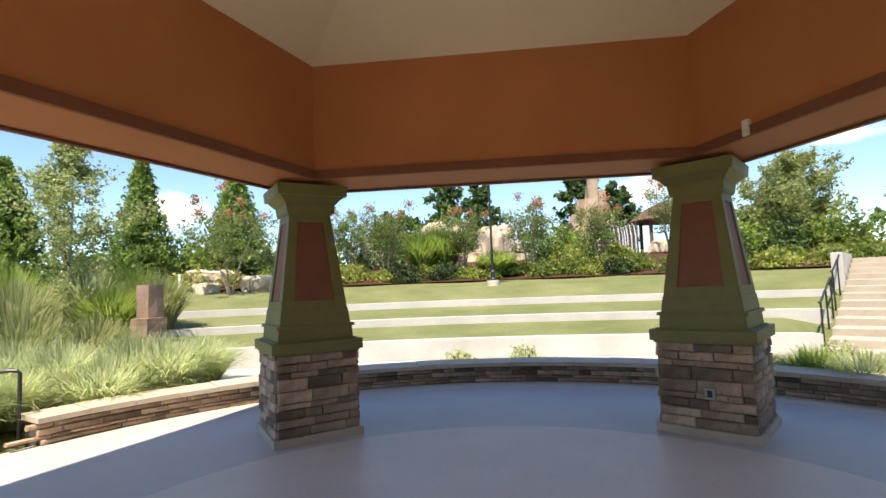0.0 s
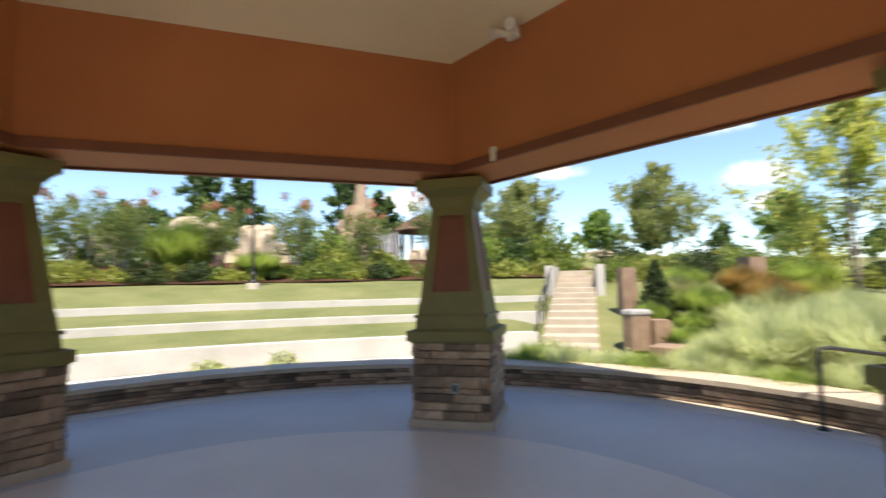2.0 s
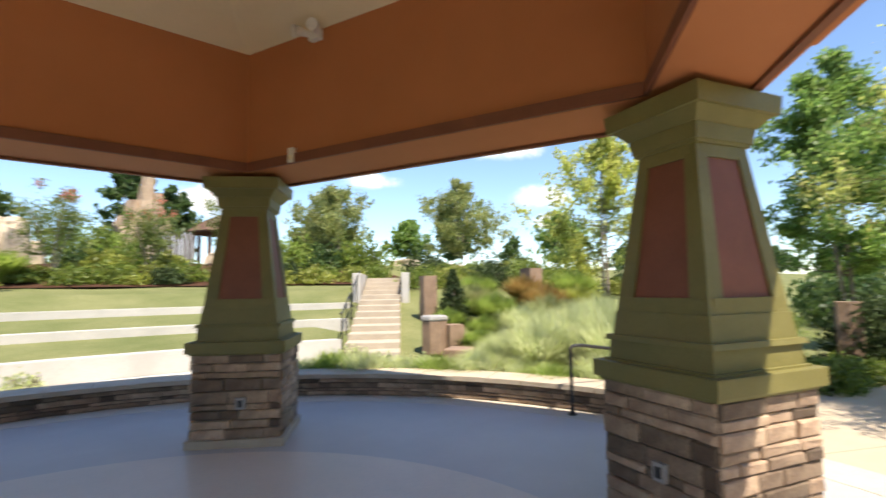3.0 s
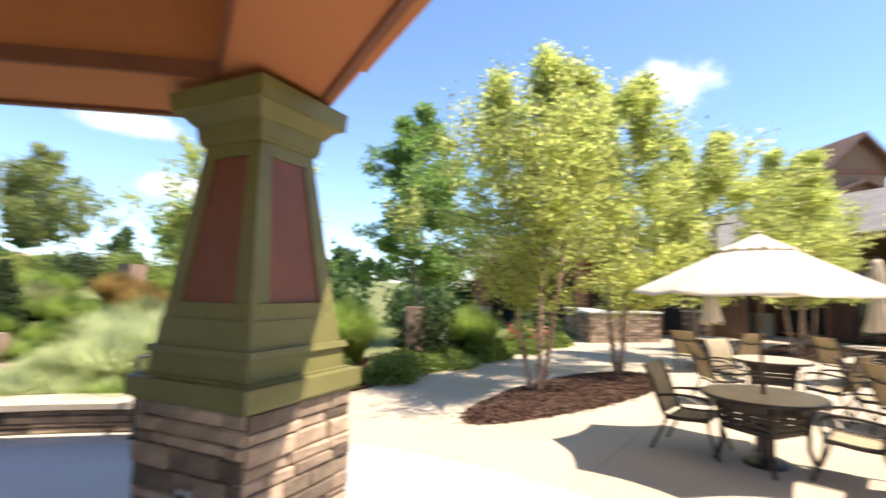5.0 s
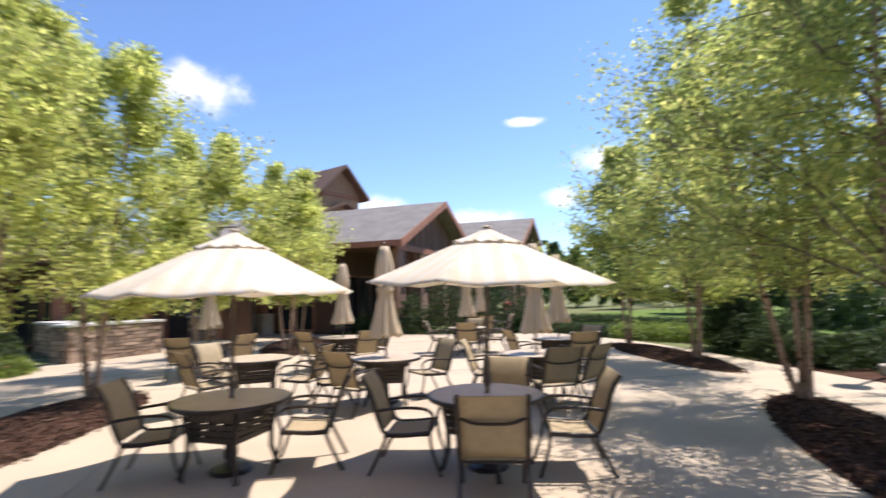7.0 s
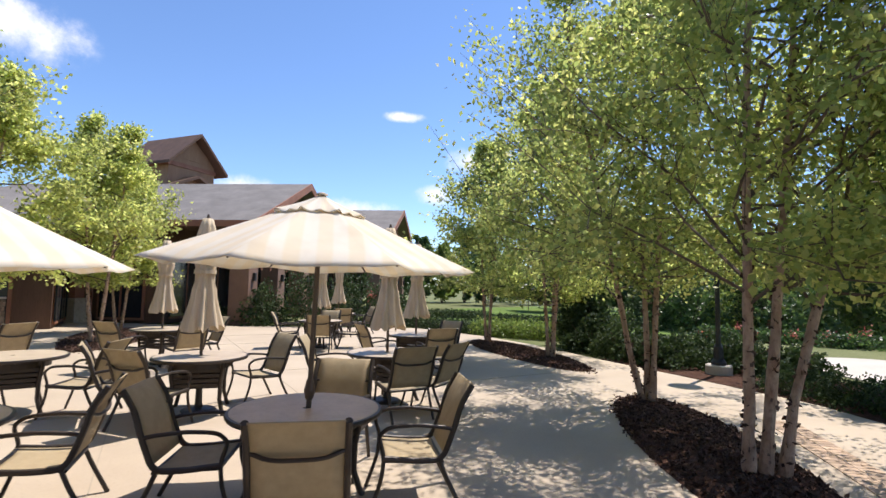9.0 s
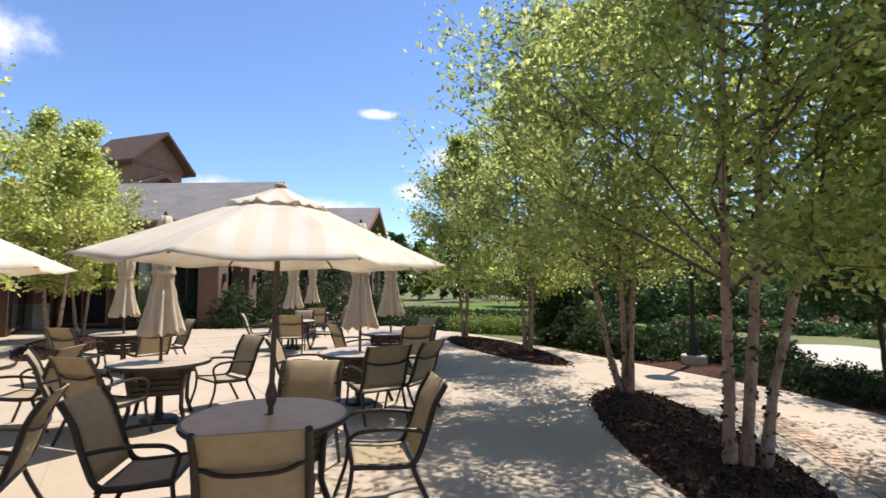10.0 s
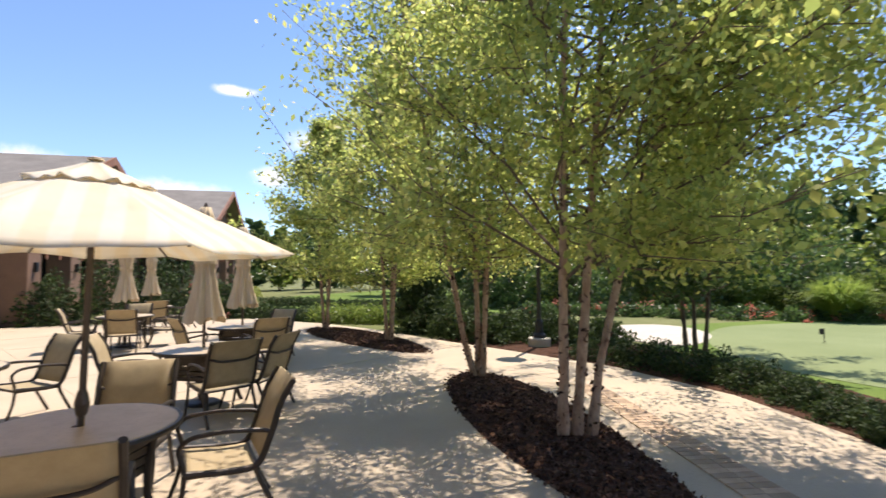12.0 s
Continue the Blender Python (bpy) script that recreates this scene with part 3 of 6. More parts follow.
for k in range(5):
    bm.faces.new((rim[k], rim[(k + 1) % 5], top))
    bm.faces.new((rim2[(k + 1) % 5], rim2[k], top2))
    bm.faces.new((rim[(k + 1) % 5], rim[k], rim2[k], rim2[(k + 1) % 5]))
tagged(link("ceiling", bm, M_CEIL), "cream painted pavilion ceiling", "ceiling", kind="structure")
bm = bmesh.new()
pent_shell(bm, [(3.865, 4.74), (3.865, 4.80), (4.83, 4.80), (4.83, 4.74)])
tagged(link("ceiling_eave", bm, M_STUCCO), "rust-coloured eave soffit of the pavilion", "soffit", kind="structure")
roof = thing("pavilion_roof", "grey shingled five-sided pavilion roof with brown fascia", "roof", kind="structure")
bm = bmesh.new()
pent_shell(bm, [(4.84, 4.70), (4.84, 4.96), (4.90, 4.96), (4.90, 4.70)])
part("fascia", bm, M_TRIM, roof, "brown painted fascia board")
bm = bmesh.new()
lo, hi = pent(4.96, 4.97), pent(0.02, 8.0)
for k in range(5):
    q = [lo[k], lo[(k + 1) % 5], hi[(k + 1) % 5], hi[k]]
    a, b = [bm.verts.new(v) for v in q], [bm.verts.new(v + Vector((0, 0, 0.06))) for v in q]
    bm.faces.new(a[::-1])
    bm.faces.new(b)
    for i in range(4):
        bm.faces.new((a[i], a[(i + 1) % 4], b[(i + 1) % 4], b[i]))
part("shingles", bm, M_SHINGLE, roof, "grey shingle roof slopes")

# small white sensor on the beam, and the twin floodlight at the ceiling corner
sens = thing("wall_sensor", "small cream sensor box on the beam wall", "sensor", at=pose(2.92, 5.25, 3.31, 0, 0, -72))
bm = bmesh.new()
box(bm, (0, 0.0, 0), (0.085, 0.05, 0.17), bevel=0.01)
part("sensor_case", bm, M_WHITE, sens)
bm = bmesh.new()
box(bm, (0, -0.028, -0.03), (0.05, 0.012, 0.05), bevel=0.004)
part("sensor_lens", bm, M_CEIL, sens)
fl = thing("floodlight", "cream twin floodlight fixed at the ceiling corner", "lamp", at=pose(3.03, 4.90, 4.62, 0, 0, -72))
bm = bmesh.new()
box(bm, (0, 0.0, 0), (0.16, 0.08, 0.12), bevel=0.015)
part("mount", bm, M_WHITE, fl)
for sx in (-1, 1):
    bm = bmesh.new()
    tube(bm, [(sx * 0.05, -0.03, 0.0), (sx * 0.11, -0.12, 0.02), (sx * 0.14, -0.2, 0.0)], [0.03, 0.05, 0.07], 10)
    part("lamp_head", bm, M_WHITE, fl)


# ---------------------------------------------------------------- low curved wall
WR0, WR1, WH = 6.46, 6.98, 0.37
WA0, WA1 = 4.0, 153.2
bm = bmesh.new()
ring(bm, GC, WR0 + 0.05, WR1 - 0.05, -0.05, WH - 0.07, WA0, WA1, 90)
wall = tagged(link("wall_curved", bm, M_MORTAR), "low curved ledgestone garden wall", "wall", kind="structure")
_n = 30
for i in range(_n):
    bm = bmesh.new()
    a0 = WA0 - 0.4 + (WA1 - WA0 + 0.8) * i / _n
    ring(bm, GC, WR0 - 0.05, WR1 + 0.05, WH - 0.07, WH + 0.004 * math.sin(i * 2.1), a0 + 0.04, a0 + (WA1 - WA0 + 0.8) / _n - 0.04, 4)
    part("cap_stone", bm, M_CAP, wall, "pale tan cast stone capping")


# ---------------------------------------------------------------- terraces and stairs
def arc_wall(name, off, x0, x1, z0, z1, label):
    bm = bmesh.new()
    n = 40
    rows = []
    for i in range(n + 1):
        x = x0 + (x1 - x0) * i / n
        y = rise(x) + off
        g = min(z0, level(x, y - 0.05)) - 0.1
        rows.append([bm.verts.new(v) for v in ((x, y, g), (x, y + 0.34, g), (x, y + 0.34, z1), (x, y, z1))])
    for p, q in zip(rows, rows[1:]):
        for k in range(4):
            bm.faces.new((p[k], p[(k + 1) % 4], q[(k + 1) % 4], q[k]))
    bm.faces.new(rows[0][::-1])
    bm.faces.new(rows[-1])
    bmesh.ops.recalc_face_normals(bm, faces=bm.faces)
    return tagged(link(name, bm, M_SEAT), label, "seat wall", "terrace seat walls", kind="structure")


arc_wall("wall_terrace_1", 0.0, -7.2, 7.15, 0.0, 0.49, "pale stone seat wall of the lowest lawn terrace")
arc_wall("wall_terrace_2", 2.80, -9.0, 8.75, 0.6, 0.855, "pale stone seat wall of the middle lawn terrace")
arc_wall("wall_terrace_3", 5.60, -10.7, 10.2, 1.0, 1.275, "pale stone seat wall of the upper lawn terrace")
# gravel path beside the lowest seat wall
bm = bmesh.new()
rows = []
for i in range(31):
    x = -7.0 + 15.0 * i / 30
    rows.append([bm.verts.new((x, rise(x) - w, 0.012)) for w in (2.35, 0.02)])
for p, q in zip(rows, rows[1:]):
    bm.faces.new((p[0], q[0], q[1], p[1]))
tagged(link("pavement_path", bm, M_SEAT), "pale gravel path below the terrace wall", "path", kind="structure")

stairs = thing("stairs", "tan concrete garden stairs climbing the grassy slope", "stairs", at=pose(7.55, 10.75, 0, 0, 0, 52.8 - 90), kind="structure")
_run, _rise = 0.70, 0.17
for i in range(13):
    bm = bmesh.new()
    box(bm, (0.08, 0.75 * i + 0.6, (i + 1) * _rise - 0.6), (1.46, 1.3, 1.2), bevel=0.015)
    part("step", bm, M_STEP, stairs)
for sx in (-1, 1):
    bm = bmesh.new()
    box(bm, (0.08 + sx * 0.92, 8.0, 1.62), (0.30, 3.4, 1.5), bevel=0.02)
    part("cheek_wall", bm, M_SEAT, stairs, "pale stone cheek wall beside the stairs")
for sx, n0, n1 in ((-1, 1, 4), (-1, 5, 9)):
    bm = bmesh.new()
    a, b = Vector((sx * 0.78, 0.75 * n0 + 0.4, n0 * _rise + 0.95)), Vector((sx * 0.78, 0.75 * n1 + 0.4, n1 * _rise + 0.95))
    tube(bm, [a + Vector((0, -0.3, 0)), a, b, b + Vector((0, 0.3, 0))], 0.025, 8)
    hr = part("handrail", bm, M_BLACK, stairs, "black metal handrail")
    for j in range(3):
        q = a.lerp(b, j / 2)
        bm = bmesh.new()
        tube(bm, [(q.x, q.y, q.z - 1.05), q], 0.022, 8)
        part("rail_post", bm, M_BLACK, hr)


def handrail(name, m):
    r = thing(name, "black metal handrail at the end of the low wall", "handrail", "wall end handrails", at=m)
    bm = bmesh.new()
    tube(bm, [(0, 0, 0.0), (0, 0, 0.90), (0.03, 0, 0.93), (0.14, 0, 0.94), (1.1, 0, 0.80), (1.16, 0, 0.76), (1.16, 0, 0.0)], 0.024, 10)
    part("rail_bar", bm, M_BLACK, r)
    for x in (0, 1.16):
        bm = bmesh.new()
        lathe(bm, [(0.06, 0.0), (0.06, 0.012), (0.035, 0.02), (0.035, 0.05)], 12, (x, 0, 0.0))
        part("foot_plate", bm, M_BLACK, r)
    return r


handrail("handrail", pose(6.46, 4.03, 0.01, 0, 0, -20))
handrail("handrail", pose(-5.80, 5.84, 0.01, 0, 0, 205))


# ---------------------------------------------------------------- patio furniture
def make_chair():
    c = thing("patio_chair", "tan mesh sling patio chair with dark bronze frame", "chair", "patio dining chairs")

    def curve(pts, n=5):
        """Rounds a polyline."""
        pts = [Vector(p) for p in pts]
        out = [pts[0]]
        for a, b, d in zip(pts, pts[1:], pts[2:]):
            p, q = b.lerp(a, 0.35), b.lerp(d, 0.35)
            for i in range(n + 1):
                t = i / n
                out.append(p.lerp(b, t).lerp(b.lerp(q, t), t))
        return out + [pts[-1]]
    side = [(0.27, 0.415), (0.0, 0.385), (-0.20, 0.385), (-0.29, 0.62), (-0.34, 0.80), (-0.43, 0.95)]
    for sx in (-1, 1):
        x = sx * 0.285
        bm = bmesh.new()
        tube(bm, curve([(x, y, z) for y, z in side]), 0.023, 8)
        part("side_rail", bm, M_METAL, c)
        bm = bmesh.new()
        tube(bm, curve([(x, 0.36, 0.0), (x, 0.27, 0.25), (x, 0.25, 0.43), (x, 0.30, 0.58), (x, 0.22, 0.645), (x, 0.0, 0.655), (x, -0.22, 0.63), (x, -0.295, 0.61)]), 0.016, 8, flat=1.0)
        part("arm", bm, M_METAL, c, "curved arm running down into the front leg")
        bm = bmesh.new()
        tube(bm, curve([(x, -0.17, 0.40), (x, -0.23, 0.25), (x, -0.36, 0.0)]), 0.018, 8)
        part("leg", bm, M_METAL, c)
        bm = bmesh.new()
        tube(bm, [(x, 0.24, 0.40), (x, -0.2, 0.385)], 0.02, 8)
        part("seat_rail", bm, M_METAL, c)
    bm = bmesh.new()
    tube(bm, [(-0.285, 0.25, 0.40), (0.285, 0.25, 0.40)], 0.016, 8)
    part("front_bar", bm, M_METAL, c)
    bm = bmesh.new()
    tube(bm, curve([(-0.285, -0.325, 0.76), (-0.15, -0.365, 0.715), (0.15, -0.365, 0.715), (0.285, -0.325, 0.76)]), 0.014, 8)
    part("back_bar", bm, M_METAL, c, "bowed dark bar across the back")
    bm = bmesh.new()
    tube(bm, [(-0.28, -0.2, 0.37), (0.28, -0.2, 0.37)], 0.014, 8)
    part("rear_bar", bm, M_METAL, c)

    def sling(name, prof, sag):
        bm = bmesh.new()
        nx = 6
        lay = []
        for off in (0.0, -0.006):
            g = []
            for y, z in prof:
                g.append([bm.verts.new((-0.27 + 0.54 * i / nx, y + off, z + off - sag * (1 - (2 * i / nx - 1) ** 2))) for i in range(nx + 1)])
            lay.append(g)
        for s, g in enumerate(lay):
            for a, b in zip(g, g[1:]):
                for i in range(nx):
                    f = (a[i], a[i + 1], b[i + 1], b[i])
                    bm.faces.new(f if s == 0 else f[::-1])
        t, b = lay
        n = len(prof)
        for i in range(n - 1):
            for k in (0, nx):
                bm.faces.new((t[i][k], t[i + 1][k], b[i + 1][k], b[i][k]))
        for i in range(nx):
            for k in (0, n - 1):
                bm.faces.new((t[k][i], t[k][i + 1], b[k][i + 1], b[k][i]))
        bmesh.ops.recalc_face_normals(bm, faces=bm.faces)
        return part(name, bm, M_SLING, c, "tan woven mesh sling", smooth=True)
    sling("seat", [(0.27, 0.418), (0.2, 0.412), (0.1, 0.402), (0.0, 0.394), (-0.1, 0.390), (-0.19, 0.395)], 0.02)
    sling("backrest", [(-0.215, 0.42), (-0.245, 0.50), (-0.28, 0.60), (-0.31, 0.70), (-0.345, 0.80), (-0.39, 0.88), (-0.435, 0.95), (-0.445, 0.955)], 0.0)
    return c


def make_table():
    t = thing("patio_table", "round patio table with mottled tan stone top", "table", "patio dining tables")
    bm = bmesh.new()
    lathe(bm, [(0.56, 0.690), (0.595, 0.695), (0.605, 0.715), (0.598, 0.733), (0.56, 0.7335)], 48)
    part("rim", bm, M_METAL, t, "dark bronze table rim")
    bm = bmesh.new()
    lathe(bm, [(0.565, 0.705), (0.575, 0.735), (0.565, 0.739), (0.03, 0.739), (0.03, 0.72)], 48)
    part("tabletop", bm, M_TOP, t, "mottled tan stone top")
    bm = bmesh.new()
    lathe(bm, [(0.40, 0.60), (0.41, 0.60), (0.41, 0.69), (0.40, 0.69)], 32)
    part("apron", bm, M_METAL, t)
    for k in range(4):
        a = radians(45 + 90 * k)
        ca, sa = math.cos(a), math.sin(a)
        bm = bmesh.new()
        tube(bm, [(r * ca, r * sa, z) for r, z in ((0.42, 0.69), (0.44, 0.60), (0.40, 0.40), (0.40, 0.2), (0.46, 0.03), (0.48, 0.0))], 0.026, 8)
        part("leg", bm, M_METAL, t)
    for k in range(4):
        a = radians(90 * k)
        for z, hh, r in ((0.64, 0.05, 0.30), (0.575, 0.05, 0.292), (0.51, 0.05, 0.284), (0.445, 0.05, 0.276), (0.38, 0.05, 0.268)):
            bm = bmesh.new()
            box(bm, (0, 0, 0), (2 * r, 0.018, hh), bevel=0.004)
            bm.transform(pose(r * math.cos(a), r * math.sin(a), z, 0, 0, 90 * k + 90))
            part("box_slat", bm, M_METAL, t)
    bm = bmesh.new()
    box(bm, (0, 0, 0.348), (0.52, 0.52, 0.012), bevel=0.003)
    part("shelf", bm, M_METAL, t)
    return t


def make_base(u):
    bm = bmesh.new()
    lathe(bm, [(0.21, 0.0), (0.22, 0.02), (0.19, 0.04), (0.06, 0.06), (0.045, 0.11), (0.04, 0.32), (0.03, 0.33)], 28)
    part("base", bm, M_METAL, u, "heavy dark umbrella base")


def make_umbrella(R, ZR, ZT):
    u = thing("patio_umbrella", "open cream striped patio umbrella over a table", "umbrella", "open patio umbrellas")
    make_base(u)
    bm = bmesh.new()
    tube(bm, [(0, 0, 0.1), (0, 0, ZT - 0.01)], 0.021, 12)
    part("pole", bm, M_POLE, u, "bronze umbrella pole")
    bm = bmesh.new()
    lathe(bm, [(0.022, 0.80), (0.034, 0.82), (0.045, 0.88), (0.03, 0.95), (0.022, 0.97)], 14)
    part("collar", bm, M_POLE, u)
    bm = bmesh.new()
    lathe(bm, [(0.022, 1.93), (0.06, 1.95), (0.06, 2.0), (0.022, 2.02)], 16)
    part("hub", bm, M_POLE, u)

    def panel_points(r0, r1, k, flare=0.0):
        """Grid of one panel, sagging between its two ribs."""
        a0, a1 = radians(45 * k + 11), radians(45 * k + 56)
        p0, p1 = Vector((math.cos(a0), math.sin(a0))), Vector((math.cos(a1), math.sin(a1)))
        am = (a0 + a1) / 2
        g = []
        for i in range(13):
            s = r0 + (r1 - r0) * i / 12
            row = []
            for j in range(9):
                t = j / 8
                q = p0.lerp(p1, t) * s * R
                edge = 4 * t * (1 - t)
                z = ZT + (ZR - ZT) * (s ** 0.93) - 0.035 * edge * s + 0.01 * math.sin(9 * t + k) * s * edge
                if i >= 11:
                    q = q * (1 - 0.055 * edge * (i - 10) / 2)
                row.append((q.x, q.y, z + flare, (t - 0.5) * 2 * math.sin(radians(22.5)) * s * R, s * R))
            g.append(row)
        return g

    def skin(name, grids, label):
        bm = bmesh.new()
        uvl = bm.loops.layers.uv.new("UVMap")
        for g in grids:
            vs = [[bm.verts.new(q[:3]) for q in row] for row in g]
            for i in range(len(g) - 1):
                for j in range(len(g[0]) - 1):
                    f = bm.faces.new((vs[i][j], vs[i + 1][j], vs[i + 1][j + 1], vs[i][j + 1]))
                    for lp, (a, b) in zip(f.loops, ((i, j), (i + 1, j), (i + 1, j + 1), (i, j + 1))):
                        lp[uvl].uv = g[a][b][3:]
        bmesh.ops.remove_doubles(bm, verts=bm.verts, dist=0.0005)
        bmesh.ops.recalc_face_normals(bm, faces=bm.faces)
        ob = part(name, bm, M_CANVAS, u, label, smooth=True)
        so = ob.modifiers.new("thick", "SOLIDIFY")
        so.thickness = 0.003
        return ob
    skin("canopy", [panel_points(0.20, 1.0, k) for k in range(8)], "cream canvas canopy with pale yellow stripes")
    vent = []
    for k in range(8):
        g = [[(x, y, z + 0.030 * (i / 12) ** 3 * (1 + math.sin(j * 1.57 + k)) * 0.5, a, b) for j, (x, y, z, a, b) in enumerate(row)] for i, row in enumerate(panel_points(0.0, 0.30, k, 0.014))]
        vent.append(g)
    skin("vent", vent, "overlapping canvas vent cap")
    for k in range(8):
        a = radians(45 * k + 11)
        ca, sa = math.cos(a), math.sin(a)
        bm = bmesh.new()
        tube(bm, [(0.03 * ca, 0.03 * sa, ZT - 0.03), (0.5 * R * ca, 0.5 * R * sa, ZT + (ZR - ZT) * 0.525 - 0.02), (0.985 * R * ca, 0.985 * R * sa, ZR - 0.006)], 0.008, 6)
        rib = part("rib", bm, M_POLE, u)
        bm = bmesh.new()
        tube(bm, [(0.05 * ca, 0.05 * sa, 1.98), (0.52 * R * ca, 0.52 * R * sa, ZT + (ZR - ZT) * 0.54 - 0.025)], 0.007, 6)
        part("strut", bm, M_POLE, rib)
    bm = bmesh.new()
    lathe(bm, [(0.05, ZT + 0.006), (0.045, ZT + 0.018), (0.025, ZT + 0.026), (0.006, ZT + 0.029)], 12)
    part("finial", bm, M_CLOSED, u, "tan cloth cap at the peak")
    return u


def make_closed():
    u = thing("closed_umbrella", "folded tan patio umbrella standing over a table", "umbrella", "folded patio umbrellas")
    make_base(u)
    bm = bmesh.new()
    tube(bm, [(0, 0, 0.1), (0, 0, 2.58)], 0.021, 10)
    part("pole", bm, M_POLE, u)
    bm = bmesh.new()
    n, rows = 48, []
    for i in range(15):
        t = i / 14
        z = 2.60 - 1.50 * t
        r = 0.06 + 0.14 * t ** 0.8 + 0.03 * math.sin(t * 7)
        if 0.42 < t < 0.58:
            r *= 0.82
        rows.append([bm.verts.new(((r * (1 + (0.10 + 0.20 * t) * math.sin(8 * a + 1.5 * t + 0.5 * math.sin(3 * a)))) * math.cos(a), (r * (1 + (0.10 + 0.20 * t) * math.sin(8 * a + 1.5 * t))) * math.sin(a), z - 0.05 * t * math.sin(8 * a))) for a in [2 * math.pi * k / n for k in range(n)]])
    for a, b in zip(rows, rows[1:]):
        for k in range(n):
            bm.faces.new((a[k], b[k], b[(k + 1) % n], a[(k + 1) % n]))
    bm.faces.new(rows[0])
    bmesh.ops.recalc_face_normals(bm, faces=bm.faces)
    part("canopy", bm, M_CLOSED, u, "gathered tan canvas in folds", smooth=True)
    bm = bmesh.new()
    lathe(bm, [(0.135, 1.84), (0.142, 1.84), (0.142, 1.89), (0.135, 1.89)], 20)
    part("tie", bm, M_CLOSED, u)
    bm = bmesh.new()
    lathe(bm, [(0.02, 2.58), (0.03, 2.60), (0.012, 2.66), (0.003, 2.67)], 10)
    part("finial", bm, M_POLE, u)
    return u


# table centre, turn, the angles at which its chairs stand with their distance, and its folded umbrella
TABLES = [
    ((5.10, -4.92), 10, ((136, 0.80), (222, 0.86), (42, 0.80), (-62, 0.78)), ""),
    ((6.95, -3.03), 30, ((55, 0.74), (240, 0.80)), ""),
    ((8.42, -6.12), 50, ((108, 0.80), (60, 0.90), (262, 0.86)), "closed"),
    ((6.75, -8.05), 0, ((143, 0.85), (182, 0.80), (30, 0.85)), "closed"),
    ((8.05, -10.65), 20, ((262, 0.80), (150, 0.85), (60, 0.8)), "closed"),
    ((10.2, -4.65), 70, ((95, 0.85), (215, 0.9), (20, 0.8)), ""),
    ((12.70, -7.95), 15, ((180, 0.85), (100, 0.85), (255, 0.85)), "closed"),
    ((12.3, -12.1), 15, ((135, 0.85), (215, 0.85), (45, 0.85), (-60, 0.8)), "closed"),
    ((14.6, -15.2), 15, ((140, 0.85), (235, 0.85)), "closed"),
    ((14.2, -5.2), 40, ((130, 0.85), (200, 0.85)), "closed"),
]
_chair, _table, _closed = make_chair(), make_table(), make_closed()
_first = {"chair": True, "table": True, "closed": True}


def put(kind, ob, m):
    if _first[kind]:
        _first[kind] = False
        ob.matrix_basis = m
        return ob
    return copy_thing(ob, m)


_rng = random.Random(3)
for (x, y), turn, chairs, shade in TABLES:
    put("table", _table, pose(x, y, 0.0, 0, 0, turn))
    for a, d in chairs:
        put("chair", _chair, pose(x + d * math.cos(radians(a)), y + d * math.sin(radians(a)), 0.0, 0, 0, a + 90 + _rng.uniform(-7, 7)))
    if shade == "closed":
        put("closed", _closed, pose(x, y, 0.0, 0, 0, _rng.uniform(0, 40)))
# the two open umbrellas; the first leans a little, the second has the steeper canopy
make_umbrella(1.285, 1.87, 2.45).matrix_basis = pose(5.10, -4.92, 0.0, 0.74, -1.3, 0) @ Matrix.Rotation(radians(12), 4, "Z")
make_umbrella(1.33, 1.82, 2.485).matrix_basis = pose(6.95, -3.03, 0.0, 0, 0, 21)


